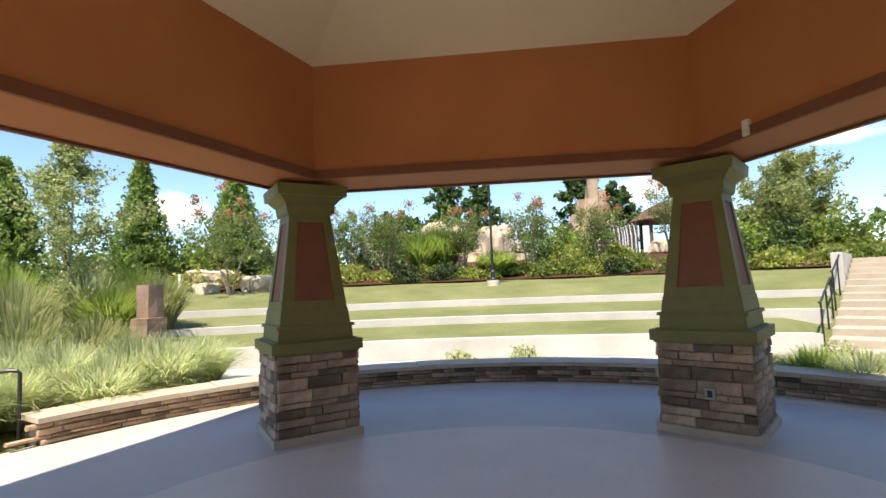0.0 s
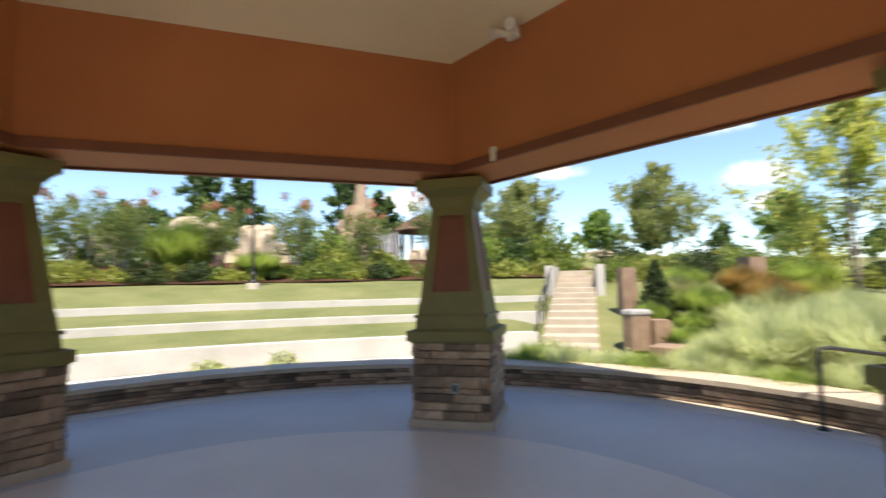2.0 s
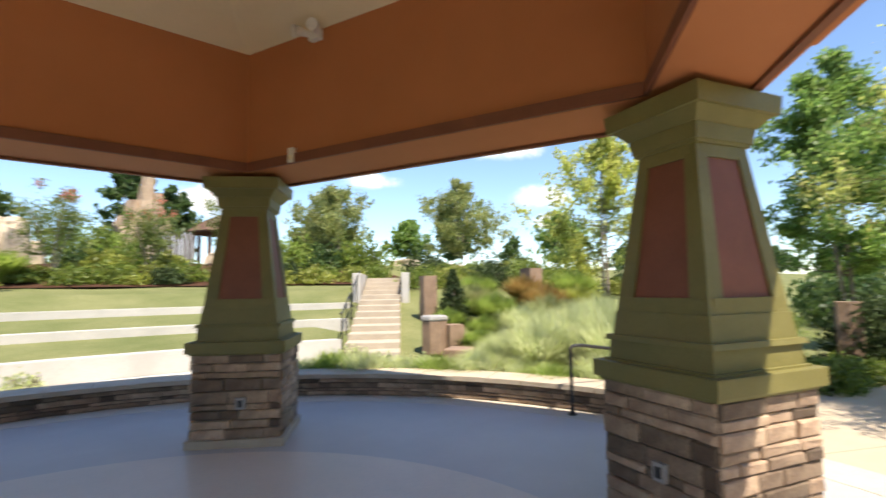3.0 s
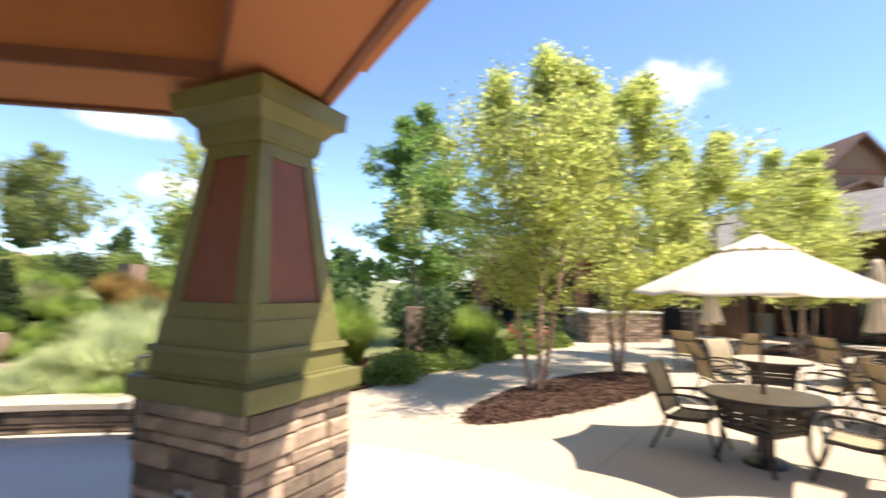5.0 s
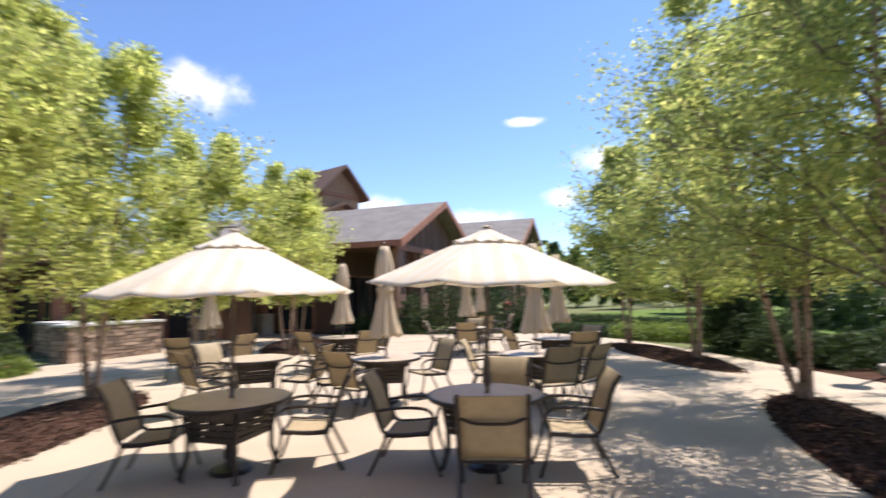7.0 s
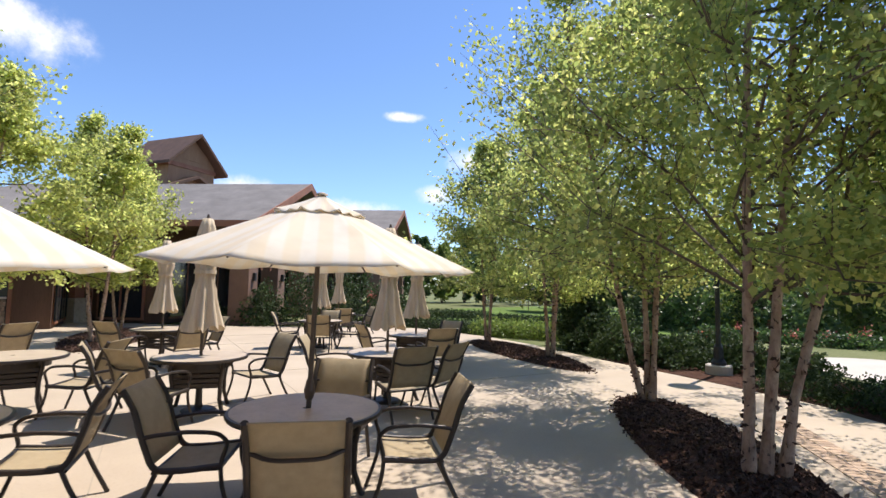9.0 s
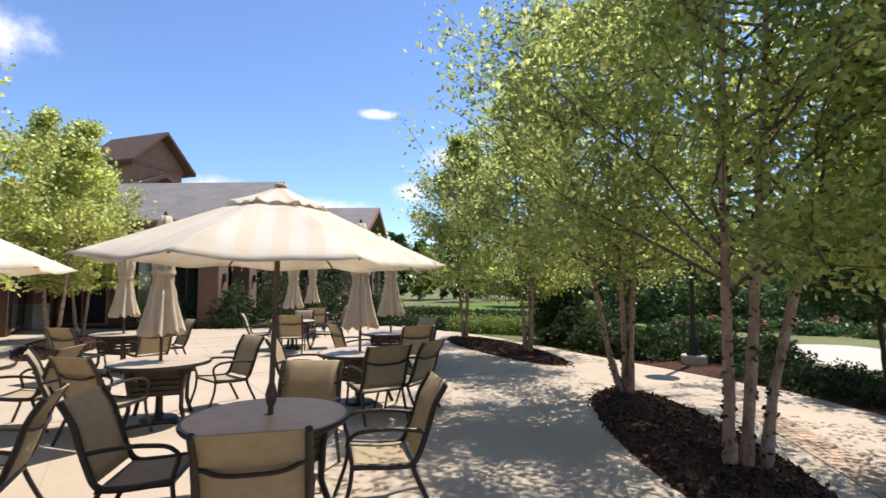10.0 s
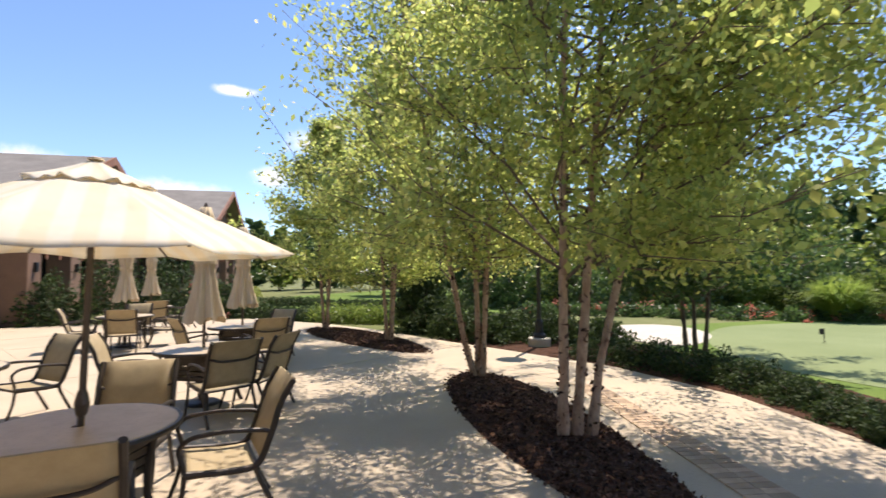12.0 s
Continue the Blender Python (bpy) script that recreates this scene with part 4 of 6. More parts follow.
# ---------------------------------------------------------------- plants
def birch(x, y, stems, height, crown, leaves, seed, leaf=0.062, bark=None, leaf_mat=None, low=1.75, name="birch_tree", label="multi-stemmed river birch with peeling tan bark", sparse=1.0, z0=0.0, loose=0.085, girth=0.0072, wind=(0.0, 0.0), upright=0.0):
    """A clump-grown tree: leaning stems, rising limbs, twigs, and leaves set along the twigs."""
    rng = np.random.default_rng(seed)
    t = thing(name, label, "tree", "" if name != "birch_tree" else "patio birches", at=pose(x, y, z0))
    tips = []
    limbs = bmesh.new()
    for k, (dx, dy, lean_x, lean_y) in enumerate(stems):
        h = height * rng.uniform(0.88, 1.0)
        pts, rad = [], []
        bend = 1.4 if abs(lean_x) > 1.2 else 0.85
        for i in range(11):
            s = i / 10
            wob = 0.05 * math.sin(5 * s + k * 2) * s
            pts.append(Vector((dx + lean_x * s ** bend + wob, dy + lean_y * s ** bend + 0.05 * math.sin(4 * s + k), -0.05 + h * s)))
            rad.append(girth * height * (1 - s) ** 0.8 * (1 + 0.3 * (i == 0) + 0.09 * math.sin(i * 3.1 + k)) + 0.006)
        bm = bmesh.new()
        fine = [(pts[i].lerp(pts[i + 1], f / 3), rad[i] + (rad[i + 1] - rad[i]) * f / 3) for i in range(10) for f in range(3)] + [(pts[-1], rad[-1])]
        tube(bm, [q for q, _ in fine], [w for _, w in fine], 10)
        for v in bm.verts:
            v.co += Vector((noise.noise(v.co * 9), noise.noise(v.co * 9 + Vector((4, 0, 0))), 0)) * 0.016 * min(1.0, height / 6)
        trunk = part("trunk", bm, bark or M_BARK, t, smooth=True)
        if not bark:
            g = rng.uniform(0.0, 5.5, 170)
            c = []
            for s in g:
                i = min(int(s), 9)
                a = rng.uniform(0, 6.28)
                c.append(tuple(pts[i].lerp(pts[i + 1], s - i) + Vector((math.cos(a), math.sin(a), 0)) * (rad[i] + (rad[i + 1] - rad[i]) * (s - i) + 0.006)))
            tagged(sheet_mesh("peeling_bark", leaf_quads(np.array(c), 0.05, rng, 0.0, 1.3), 4, M_CHIP, trunk), "curling shreds of brown bark", kind="stuff")
        nb = int(26 * sparse)
        for j in range(nb):
            s = (low / h) * 0.75 + (1 - (low / h) * 0.75) * (j + rng.uniform()) / nb
            f = min(s, 0.985) * 10
            i = min(int(f), 9)
            p = pts[i].lerp(pts[i + 1], f - i)
            az = rng.uniform(0, 2 * math.pi)
            shape = (1 - max(0, (s - 0.25) / 0.75) ** 1.6) * min(1.0, 0.65 + s)
            ln_ = crown * (0.35 + 0.75 * rng.uniform()) * max(shape, 0.12)
            up = rng.uniform(0.15, 0.75) + upright * (0.35 + s)
            d = Vector((math.cos(az) + wind[0], math.sin(az) + wind[1], up)).normalized()
            q = [p]
            for m in range(1, 5):
                q.append(p + d * ln_ * m / 4 + Vector((0, 0, -0.07 * ln_ * (m / 4) ** 2)) + Vector(rng.normal(size=3)) * 0.05 * ln_)
            tube(limbs, q, [0.018, 0.014, 0.010, 0.007, 0.003], 5, caps=False)
            for m in range(9):
                f = rng.uniform(0.25, 1.0) * 4
                i2 = min(int(f), 3)
                b0 = q[i2].lerp(q[i2 + 1], f - i2)
                e = b0 + Vector(rng.normal(size=3)) * 0.24 * ln_ ** 0.5 + d * 0.12 * ln_
                if e.z < low - 0.15:
                    e.z = low - 0.15 + rng.uniform(0, 0.2)
                tips.append((b0, e))
                if m % 3 == 0 or leaves > 30000:
                    tube(limbs, [b0, b0.lerp(e, 0.5) + Vector((0, 0, 0.02)), e], [0.006, 0.004, 0.002], 4, caps=False)
    tagged(part("branchwork", limbs, M_TWIG, t), "fine brown branches and twigs", kind="stuff")
    idx = rng.integers(0, len(tips), leaves)
    a = np.array([tuple(v[0]) for v in tips])[idx]
    b = np.array([tuple(v[1]) for v in tips])[idx]
    s = rng.uniform(0.1, 1.0, leaves)[:, None]
    pts = a + (b - a) * s + rng.normal(size=(leaves, 3)) * loose * (crown / 2) ** 0.5
    sheet_mesh("crown", leaf_quads(pts, leaf, rng), 4, leaf_mat or L_BIRCH, t)
    return t


def bush(name, label, x, y, rx, ry, h, n, leaf, mat, seed, z0=0.0, group="", rough=0.22, square=False, category="shrub", flowers=0, turn=0.0):
    """A leafy mound: stems, and leaves thick near an uneven skin."""
    rng = np.random.default_rng(seed)
    t = thing(name, label, category, group, at=pose(x, y, z0, 0, 0, turn))
    d = rng.normal(size=(n, 3))
    d[:, 2] = np.abs(d[:, 2])
    d /= np.linalg.norm(d, axis=1, keepdims=True)
    if square:
        d /= np.maximum(np.abs(d).max(axis=1, keepdims=True), 1e-6) ** 0.8
    lump = 1 + rough * (np.sin(d[:, 0] * 5 + seed) * np.cos(d[:, 1] * 6 + seed * 2) + 0.6 * np.sin(d[:, 2] * 9 + d[:, 0] * 8 + seed))
    r = (rng.uniform(0, 1, n) ** 0.30) * lump
    pts = d * r[:, None] * np.array([rx, ry, h])
    pts[:, 2] = np.maximum(pts[:, 2], 0.02)
    st = bmesh.new()
    for k in range(9):
        a = rng.uniform(0, 6.28)
        e = Vector((rx * 0.6 * math.cos(a), ry * 0.6 * math.sin(a), h * rng.uniform(0.5, 0.85)))
        tube(st, [(e.x * 0.12, e.y * 0.12, -0.05), e * 0.55, e], [0.02, 0.014, 0.005], 5, caps=False)
    tagged(part("branchwork", st, M_TWIG, t), kind="stuff")
    sheet_mesh("foliage", leaf_quads(pts, leaf, rng, 0.1), 4, mat, t)
    if flowers:
        k = rng.choice(n, flowers)
        c = d[k] * lump[k][:, None] * np.array([rx, ry, h])
        c = np.repeat(c, 40, axis=0) + rng.normal(size=(flowers * 40, 3)) * 0.09
        c[:, 2] = np.maximum(c[:, 2], 0.05)
        sheet_mesh("blossom", leaf_quads(c, leaf * 0.8, rng), 4, L_RED, t)["label"] = "coral red blossom clusters"
    return t


def grass_clump(name, label, x, y, r, h, n, mat, seed, z0=0.0, group="tall grass clumps", width=0.012, arch=0.8):
    """A tussock: long arching blades from one root."""
    rng = np.random.default_rng(seed)
    t = thing(name, label, "ornamental grass", group, at=pose(x, y, z0))
    az = rng.uniform(0, 2 * np.pi, n)
    rad = np.sqrt(rng.uniform(0, 1, n))
    root = np.stack([np.cos(az) * rad * r * 0.35, np.sin(az) * rad * r * 0.35, np.zeros(n)], 1)
    az2 = az + rng.normal(size=n) * 0.5
    out = np.stack([np.cos(az2), np.sin(az2), np.zeros(n)], 1)
    side = np.stack([-np.sin(az2), np.cos(az2), np.zeros(n)], 1)
    ln_ = h * rng.uniform(0.7, 1.15, n)
    sp = r * rad * rng.uniform(0.5, 1.1, n)
    quads = []
    prev = None
    for k in range(5):
        s = k / 4
        p = root + out * (sp * s ** 1.5)[:, None] + np.stack([np.zeros(n), np.zeros(n), ln_ * (s - arch * 0.38 * s ** 3 * (sp / (r + 1e-6)))], 1)
        w = side * (width * (1 - s) ** 0.6 + 0.0015)
        cur = (p - w, p + w)
        if prev is not None:
            quads.append(np.stack([prev[0], prev[1], cur[1], cur[0]], 1))
        prev = cur
    v = np.stack(quads, 1)                       # n, 4, 4, 3
    me = bpy.data.meshes.new("tuft")
    strip = np.concatenate([v[:, :, 0], v[:, -1:, 3], v[:, :, 1], v[:, -1:, 2]], 1)   # n, 10, 3
    me.vertices.add(n * 10)
    me.vertices.foreach_set("co", np.ascontiguousarray(strip, dtype=np.float32).ravel())
    base = (np.arange(n) * 10)[:, None, None]
    q = np.array([[k, 5 + k, 6 + k, 1 + k] for k in range(4)])[None]
    ids = (base + q).reshape(-1).astype(np.int32)
    me.loops.add(len(ids))
    me.loops.foreach_set("vertex_index", ids)
    me.polygons.add(len(ids) // 4)
    me.polygons.foreach_set("loop_start", np.arange(0, len(ids), 4, dtype=np.int32))
    me.update(calc_edges=True)
    me.materials.append(mat)
    ob = new("tuft", me)
    ob.parent = t
    return t


def conifer(x, y, h, r, n, seed, z0, mat=None, label="dense pyramidal green conifer"):
    rng = np.random.default_rng(seed)
    t = thing("conifer", label, "tree", "conifers", at=pose(x, y, z0))
    bm = bmesh.new()
    tube(bm, [(0, 0, -0.1), (0, 0, h * 0.5), (0, 0, h * 0.97)], [0.14, 0.08, 0.01], 8)
    part("trunk", bm, M_BARK2, t)
    nb = 420
    s = np.sort(rng.uniform(0.02, 1, nb))
    az = rng.uniform(0, 2 * np.pi, nb)
    ln_ = r * (1 - s) ** 0.95 * rng.uniform(0.8, 1.12, nb) + 0.05
    k = rng.integers(0, nb, n)
    f = rng.uniform(0, 1, n) ** 0.5
    pts = np.stack([np.cos(az[k]) * ln_[k] * f, np.sin(az[k]) * ln_[k] * f, h * s[k] + ln_[k] * f * 0.35], 1) + rng.normal(size=(n, 3)) * 0.05 * r * np.array([1, 1, 1.4])
    pts[:, 2] = np.clip(pts[:, 2], 0.1, h * 1.02)
    sheet_mesh("crown", leaf_quads(pts, 0.12 * r / 1.6, rng, -0.6, 2.0), 4, mat or L_CONIF, t)
    return t


# beds round the birches
def bed(name, c, length, width, turn, label):
    b = thing(name, label, "mulch bed", "tree beds", at=pose(c[0], c[1], 0.0, 0, 0, turn))
    n = 60
    rng = random.Random(int(c[0] * 10))

    def rad(a):
        return Vector((math.cos(a) * length / 2, math.sin(a) * width / 2 * (1 + 0.18 * math.cos(a)), 0)) * (1 + 0.04 * math.sin(3 * a + c[0]))
    bm = bmesh.new()
    rows = []
    for s, z in ((0.0, 0.085), (0.35, 0.08), (0.6, 0.06), (0.85, 0.03), (1.0, 0.004)):
        rows.append([bm.verts.new(rad(2 * math.pi * k / n) * max(s, 0.01) + Vector((0, 0, z + (rng.uniform(-0.012, 0.012) if s < 1 else 0)))) for k in range(n)])
    for a, d in zip(rows, rows[1:]):
        for k in range(n):
            bm.faces.new((a[k], d[k], d[(k + 1) % n], a[(k + 1) % n]))
    bm.faces.new(rows[0])
    bmesh.ops.recalc_face_normals(bm, faces=bm.faces)
    part("mound", bm, M_MULCH, b, smooth=True)
    g = np.random.default_rng(int(c[0] * 7 + 50))
    m = 9000
    th, rr = g.uniform(0, 2 * np.pi, m), np.sqrt(g.uniform(0, 1.0, m)) * (1 + 0.10 * g.uniform(0, 1, m) ** 6)
    pts = np.stack([np.cos(th) * length / 2 * rr, np.sin(th) * width / 2 * (1 + 0.18 * np.cos(th)) * rr, np.maximum(0.085 - 0.08 * rr ** 1.7, 0.003) + g.uniform(0.0, 0.012, m)], 1)
    ch = sheet_mesh("bark_cover", leaf_quads(pts, 0.042, g, 0.0, 1.7), 4, M_CHIP, b)
    tagged(ch, "loose reddish-brown bark chips", kind="stuff")
    return b


bed("mulch_bed", (2.46, -8.2), 5.7, 1.40, -64, "dark brown bark mulch bed under the birches")
bed("mulch_bed", (7.4, -14.7), 6.2, 1.6, -41, "dark brown bark mulch bed under the birches")
bed("mulch_bed", (10.5, -1.5), 6.0, 1.9, -35, "reddish bark mulch bed under the birches")
bed("mulch_bed", (18.7, -9.7), 7.0, 2.2, -35, "reddish bark mulch bed under the birches")

birch(2.03, -7.62, [(0.10, 0.06, -0.15, 0.05), (-0.02, -0.02, -0.5, -0.5), (-0.16, -0.08, -2.7, -2.7)], 7.9, 4.2, 86000, 11, 0.055, low=2.05, sparse=1.7, loose=0.10, wind=(-0.40, -0.02), girth=0.0057)
birch(3.45, -10.5, [(0.05, 0.03, 0.0, 0.1), (-0.02, 0.05, -0.25, -0.2), (0.10, 0.05, 1.15, 0.6)], 7.2, 3.2, 40000, 12, 0.056, low=2.0, sparse=1.25, loose=0.09, girth=0.0060)
birch(6.35, -14.05, [(0.06, 0, 0.3, 0.0), (-0.06, 0.03, -0.4, 0.2), (0.0, -0.08, 0.0, -0.3)], 7.1, 3.0, 36000, 13, 0.068, loose=0.09, girth=0.0058)
birch(9.25, -16.35, [(0.06, 0, 0.3, 0.0), (-0.06, 0.03, -0.4, 0.2), (0.0, -0.08, 0.0, -0.3)], 6.6, 2.6, 22000, 14, 0.08, girth=0.0058)
birch(10.25, -0.80, [(0.08, 0.10, 0.5, 0.7), (-0.10, -0.05, -0.5, -0.1), (0.05, -0.12, -0.1, -0.6)], 6.1, 3.0, 42000, 15, 0.058, leaf_mat=L_BIRCH_SUNLIT, low=1.7, upright=0.6, wind=(-0.25, 0.3), loose=0.09)
birch(12.7, -2.70, [(0.08, 0.05, 0.4, 0.3), (-0.08, -0.05, -0.3, -0.3)], 6.9, 3.1, 38000, 16, 0.068, leaf_mat=L_BIRCH_SUNLIT, low=1.5, upright=0.4, loose=0.09)
birch(15.3, -5.40, [(0.08, 0.05, 0.4, 0.3), (-0.08, -0.05, -0.3, -0.3)], 6.6, 3.1, 30000, 19, 0.074, leaf_mat=L_BIRCH_SUNLIT, upright=0.3)
birch(17.3, -8.7, [(0.08, 0.05, 0.4, 0.3), (-0.08, -0.05, -0.3, -0.3)], 6.4, 2.9, 22000, 17, 0.082, leaf_mat=L_BIRCH_SUNLIT, upright=0.3)
birch(20.5, -10.8, [(0.08, 0.05, 0.4, 0.3), (-0.08, -0.05, -0.3, -0.3)], 6.2, 2.6, 14000, 18, 0.098, leaf_mat=L_BIRCH_SUNLIT, upright=0.3)


# ---------------------------------------------------------------- lodge buildings
def slab(bm, q, t):
    """A flat plate on four corners, t thick downwards."""
    a, b = [bm.verts.new(v) for v in q], [bm.verts.new(Vector(v) - Vector((0, 0, t))) for v in q]
    bm.faces.new(a)
    bm.faces.new(b[::-1])
    for i in range(4):
        bm.faces.new((a[i], b[i], b[(i + 1) % 4], a[(i + 1) % 4]))
    bmesh.ops.recalc_face_normals(bm, faces=bm.faces)


def lodge(m, length, half, eave, peak, over, label, piers=True, boards=True, porch=0.0):
    """A gabled timber house: ridge along x from the gable at 0, its long side facing +y."""
    h = thing("lodge_building", label, "building", "lodge buildings", at=m)
    wy = half - over
    bm = bmesh.new()
    box(bm, ((length + porch) / 2 + 0.8, 0, eave / 2), (length - porch, 2 * wy, eave))
    part("wall", bm, M_WOOD, h, "dark brown timber wall")
    zt = eave + (peak - eave) * wy / half
    bm = bmesh.new()
    for x0, x1 in ((0.8, 1.0),):
        v = [bm.verts.new(q) for q in ((x0, -wy, eave), (x0, wy, eave), (x0, 0, peak - 0.25), (x1, -wy, eave), (x1, wy, eave), (x1, 0, peak - 0.25))]
        for f in ((0, 1, 2), (5, 4, 3), (0, 3, 4, 1), (1, 4, 5, 2), (2, 5, 3, 0)):
            bm.faces.new([v[i] for i in f])
    part("gable_wall", bm, M_WOOD, h, "brown board gable")
    for s in (-1, 1):
        bm = bmesh.new()
        slab(bm, ((0, 0, peak), (length + 1.6, 0, peak), (length + 1.6, s * half, eave), (0, s * half, eave)), 0.14)
        r = part("roof", bm, M_SHINGLE, h, "grey shingle roof slope")
        bm = bmesh.new()
        slab(bm, ((-0.06, 0, peak + 0.02), (0.0, 0, peak + 0.02), (0.0, s * (half + 0.03), eave + 0.02), (-0.06, s * (half + 0.03), eave + 0.02)), 0.36)
        part("barge_board", bm, M_TIMBER, r, "red-brown timber barge board")
        bm = bmesh.new()
        box(bm, (length / 2 + 0.8, s * (half + 0.035), eave - 0.12), (length + 1.6, 0.06, 0.26))
        part("fascia", bm, M_TIMBER, r)
    if boards:
        for k in range(11):
            y = -wy + 2 * wy * (k + 0.5) / 11
            top = eave + (peak - eave) * (1 - abs(y) / half) - 0.35
            bm = bmesh.new()
            box(bm, (0.77, y, (eave * 0.55 + top) / 2), (0.05, 0.10, top - eave * 0.55))
            part("batten", bm, M_TIMBER, h)
        bm = bmesh.new()
        box(bm, (0.72, 0, eave - 0.15), (0.14, 2 * wy + 0.3, 0.3))
        part("cross_beam", bm, M_TIMBER, h, "red-brown timber cross beam")
    if boards:
        for k in range(4):
            y = -wy + 2 * wy * (k + 0.5) / 4
            bm = bmesh.new()
            box(bm, (0.76 + porch, y, 1.5), (0.1, 2 * wy / 4 - 0.5, 2.7))
            w = part("window", bm, M_TIMBER, h, "timber framed dark glazing")
            for j in (-1, 1):
                bm = bmesh.new()
                box(bm, (0.72 + porch, y + j * (wy / 8 - 0.05), 1.5), (0.06, wy / 4 - 0.24, 2.5))
                part("pane", bm, M_GLASS, w)
    if porch:
        bm = bmesh.new()
        box(bm, (0.8 + porch / 2, 0, eave - 0.06), (porch, 2 * wy, 0.1))
        part("porch_ceiling", bm, M_WOOD, h, "dark timber porch ceiling")
        for y in (-wy + 0.45, -wy / 3, wy / 3, wy - 0.45):
            bm = bmesh.new()
            box(bm, (1.1, y, eave / 2 - 0.15), (0.85, 0.85, eave - 0.3), bevel=0.03)
            p = part("porch_pier", bm, M_PIER, h, "tan-brown square porch pier")
            bm = bmesh.new()
            box(bm, (0.62, y, 2.0), (0.12, 0.16, 0.34), bevel=0.02)
            part("lantern", bm, M_BLACK, p, "black wall lantern")
    n = max(2, int(length / 3.2))
    for k in range(n):
        x = 1.6 + porch + (length - 2.2 - porch) * (k + 0.5) / n
        bm = bmesh.new()
        box(bm, (x, wy + 0.03, 1.35), (2.1, 0.08, 2.5))
        w = part("window", bm, M_TIMBER, h, "timber framed dark glazing")
        for j in range(2):
            bm = bmesh.new()
            box(bm, (x - 0.5 + j, wy + 0.055, 1.35), (0.9, 0.06, 2.3))
            part("pane", bm, M_GLASS, w)
        if piers:
            bm = bmesh.new()
            box(bm, (x + 1.5, half - 0.35, eave / 2 - 0.1), (0.5, 0.5, eave - 0.2), bevel=0.02)
            part("pier", bm, M_TIMBER, h, "red-brown timber pier")
            bm = bmesh.new()
            box(bm, (x + 1.5, half - 0.35, 0.5), (0.8, 0.8, 1.0), bevel=0.03)
            part("pier_base", bm, M_ROCK, h, "tan stone pier base")
    return h


lodge(pose(21.6, -20.2, 0, 0, 0, 27.3), 15.0, 6.2, 4.2, 6.95, 1.1, "brown timber lodge with grey shingle gable roof", porch=3.4)
lodge(pose(24.3, -32.0, 0, 0, 0, 27.3), 16.0, 6.0, 4.6, 7.4, 1.0, "far brown timber lodge wing with grey roof", porch=3.4)
lodge(pose(24.8, -11.6, 0, 0, 0, 62.0), 13.0, 4.2, 3.5, 5.2, 1.7, "low dark timber porch wing of the lodge")
tw = thing("lodge_tower", "brown timber tower with a small gabled roof", "tower", at=pose(39.0, -22.6, 0, 0, 0, 190))
bm = bmesh.new()
box(bm, (0, 0, 5.3), (4.0, 4.0, 10.6))
part("wall", bm, M_TOWER, tw, "tan brown board tower wall")
bm = bmesh.new()
box(bm, (0, 0, 10.1), (4.16, 4.16, 0.3))
part("beam", bm, M_TIMBER, tw)
for z, w, pk in ((10.1, 2.6, 12.6), (8.2, 2.9, 9.5)):
    for s in (-1, 1):
        bm = bmesh.new()
        slab(bm, ((-2.8, 0, pk), (2.8, 0, pk), (2.8, s * w, z), (-2.8, s * w, z)), 0.22)
        part("roof", bm, M_WOOD, tw, "overhanging dark timber roof slope")
bm = bmesh.new()
v = [bm.verts.new(q) for q in ((2.02, -2, 10.6), (2.02, 2, 10.6), (2.02, 0, 12.2), (-2.02, -2, 10.6), (-2.02, 2, 10.6), (-2.02, 0, 12.2))]
for f in ((0, 1, 2), (5, 4, 3), (0, 3, 4, 1), (1, 4, 5, 2), (2, 5, 3, 0)):
    bm.faces.new([v[i] for i in f])
part("gable_wall", bm, M_TOWER, tw)

# outdoor grill counters of stone
def counter(m, length, label):
    c = thing("grill_counter", label, "counter", "stone counters", at=m)
    bm = bmesh.new()
    box(bm, (0, 0, 0.52), (length, 0.8, 1.04))
    part("body", bm, M_MORTAR, c, "stone faced counter body")
    bm = bmesh.new()
    box(bm, (0, 0, 1.08), (length + 0.16, 0.96, 0.08), bevel=0.015)
    part("worktop", bm, M_SEAT, c, "pale stone worktop")
    rng = random.Random(int(length * 10))
    bm = bmesh.new()
    for face, ln_ in ((0, length), (1, 0.8)):
        for s0, s1, z0, z1, pr in stone_rows(rng, ln_, 1.02, 0.09, 0.2):
            if face == 0:
                for sg in (-1, 1):
                    box(bm, ((s0 + s1 - length) / 2, sg * (0.41 + pr / 2), (z0 + z1) / 2), (s1 - s0 - 0.012, 0.05 + pr, z1 - z0 - 0.012))
            else:
                for sg in (-1, 1):
                    box(bm, (sg * (length / 2 + 0.01 + pr / 2), (s0 + s1 - 0.8) / 2, (z0 + z1) / 2), (0.05 + pr, s1 - s0 - 0.012, z1 - z0 - 0.012))
    tagged(part("stone_facing", bm, M_STONE_I, c, "tan ledgestone facing"), kind="stuff")
    return c


counter(pose(20.6, -4.3, 0, 0, 0, -68), 2.9, "stone faced outdoor grill counter with pale worktop")
counter(pose(24.0, -8.5, 0, 0, 0, -50), 1.7, "stone faced outdoor serving counter")
counter(pose(22.6, -3.4, 0, 0, 0, 10), 3.2, "stone faced outdoor counter beside the grill")


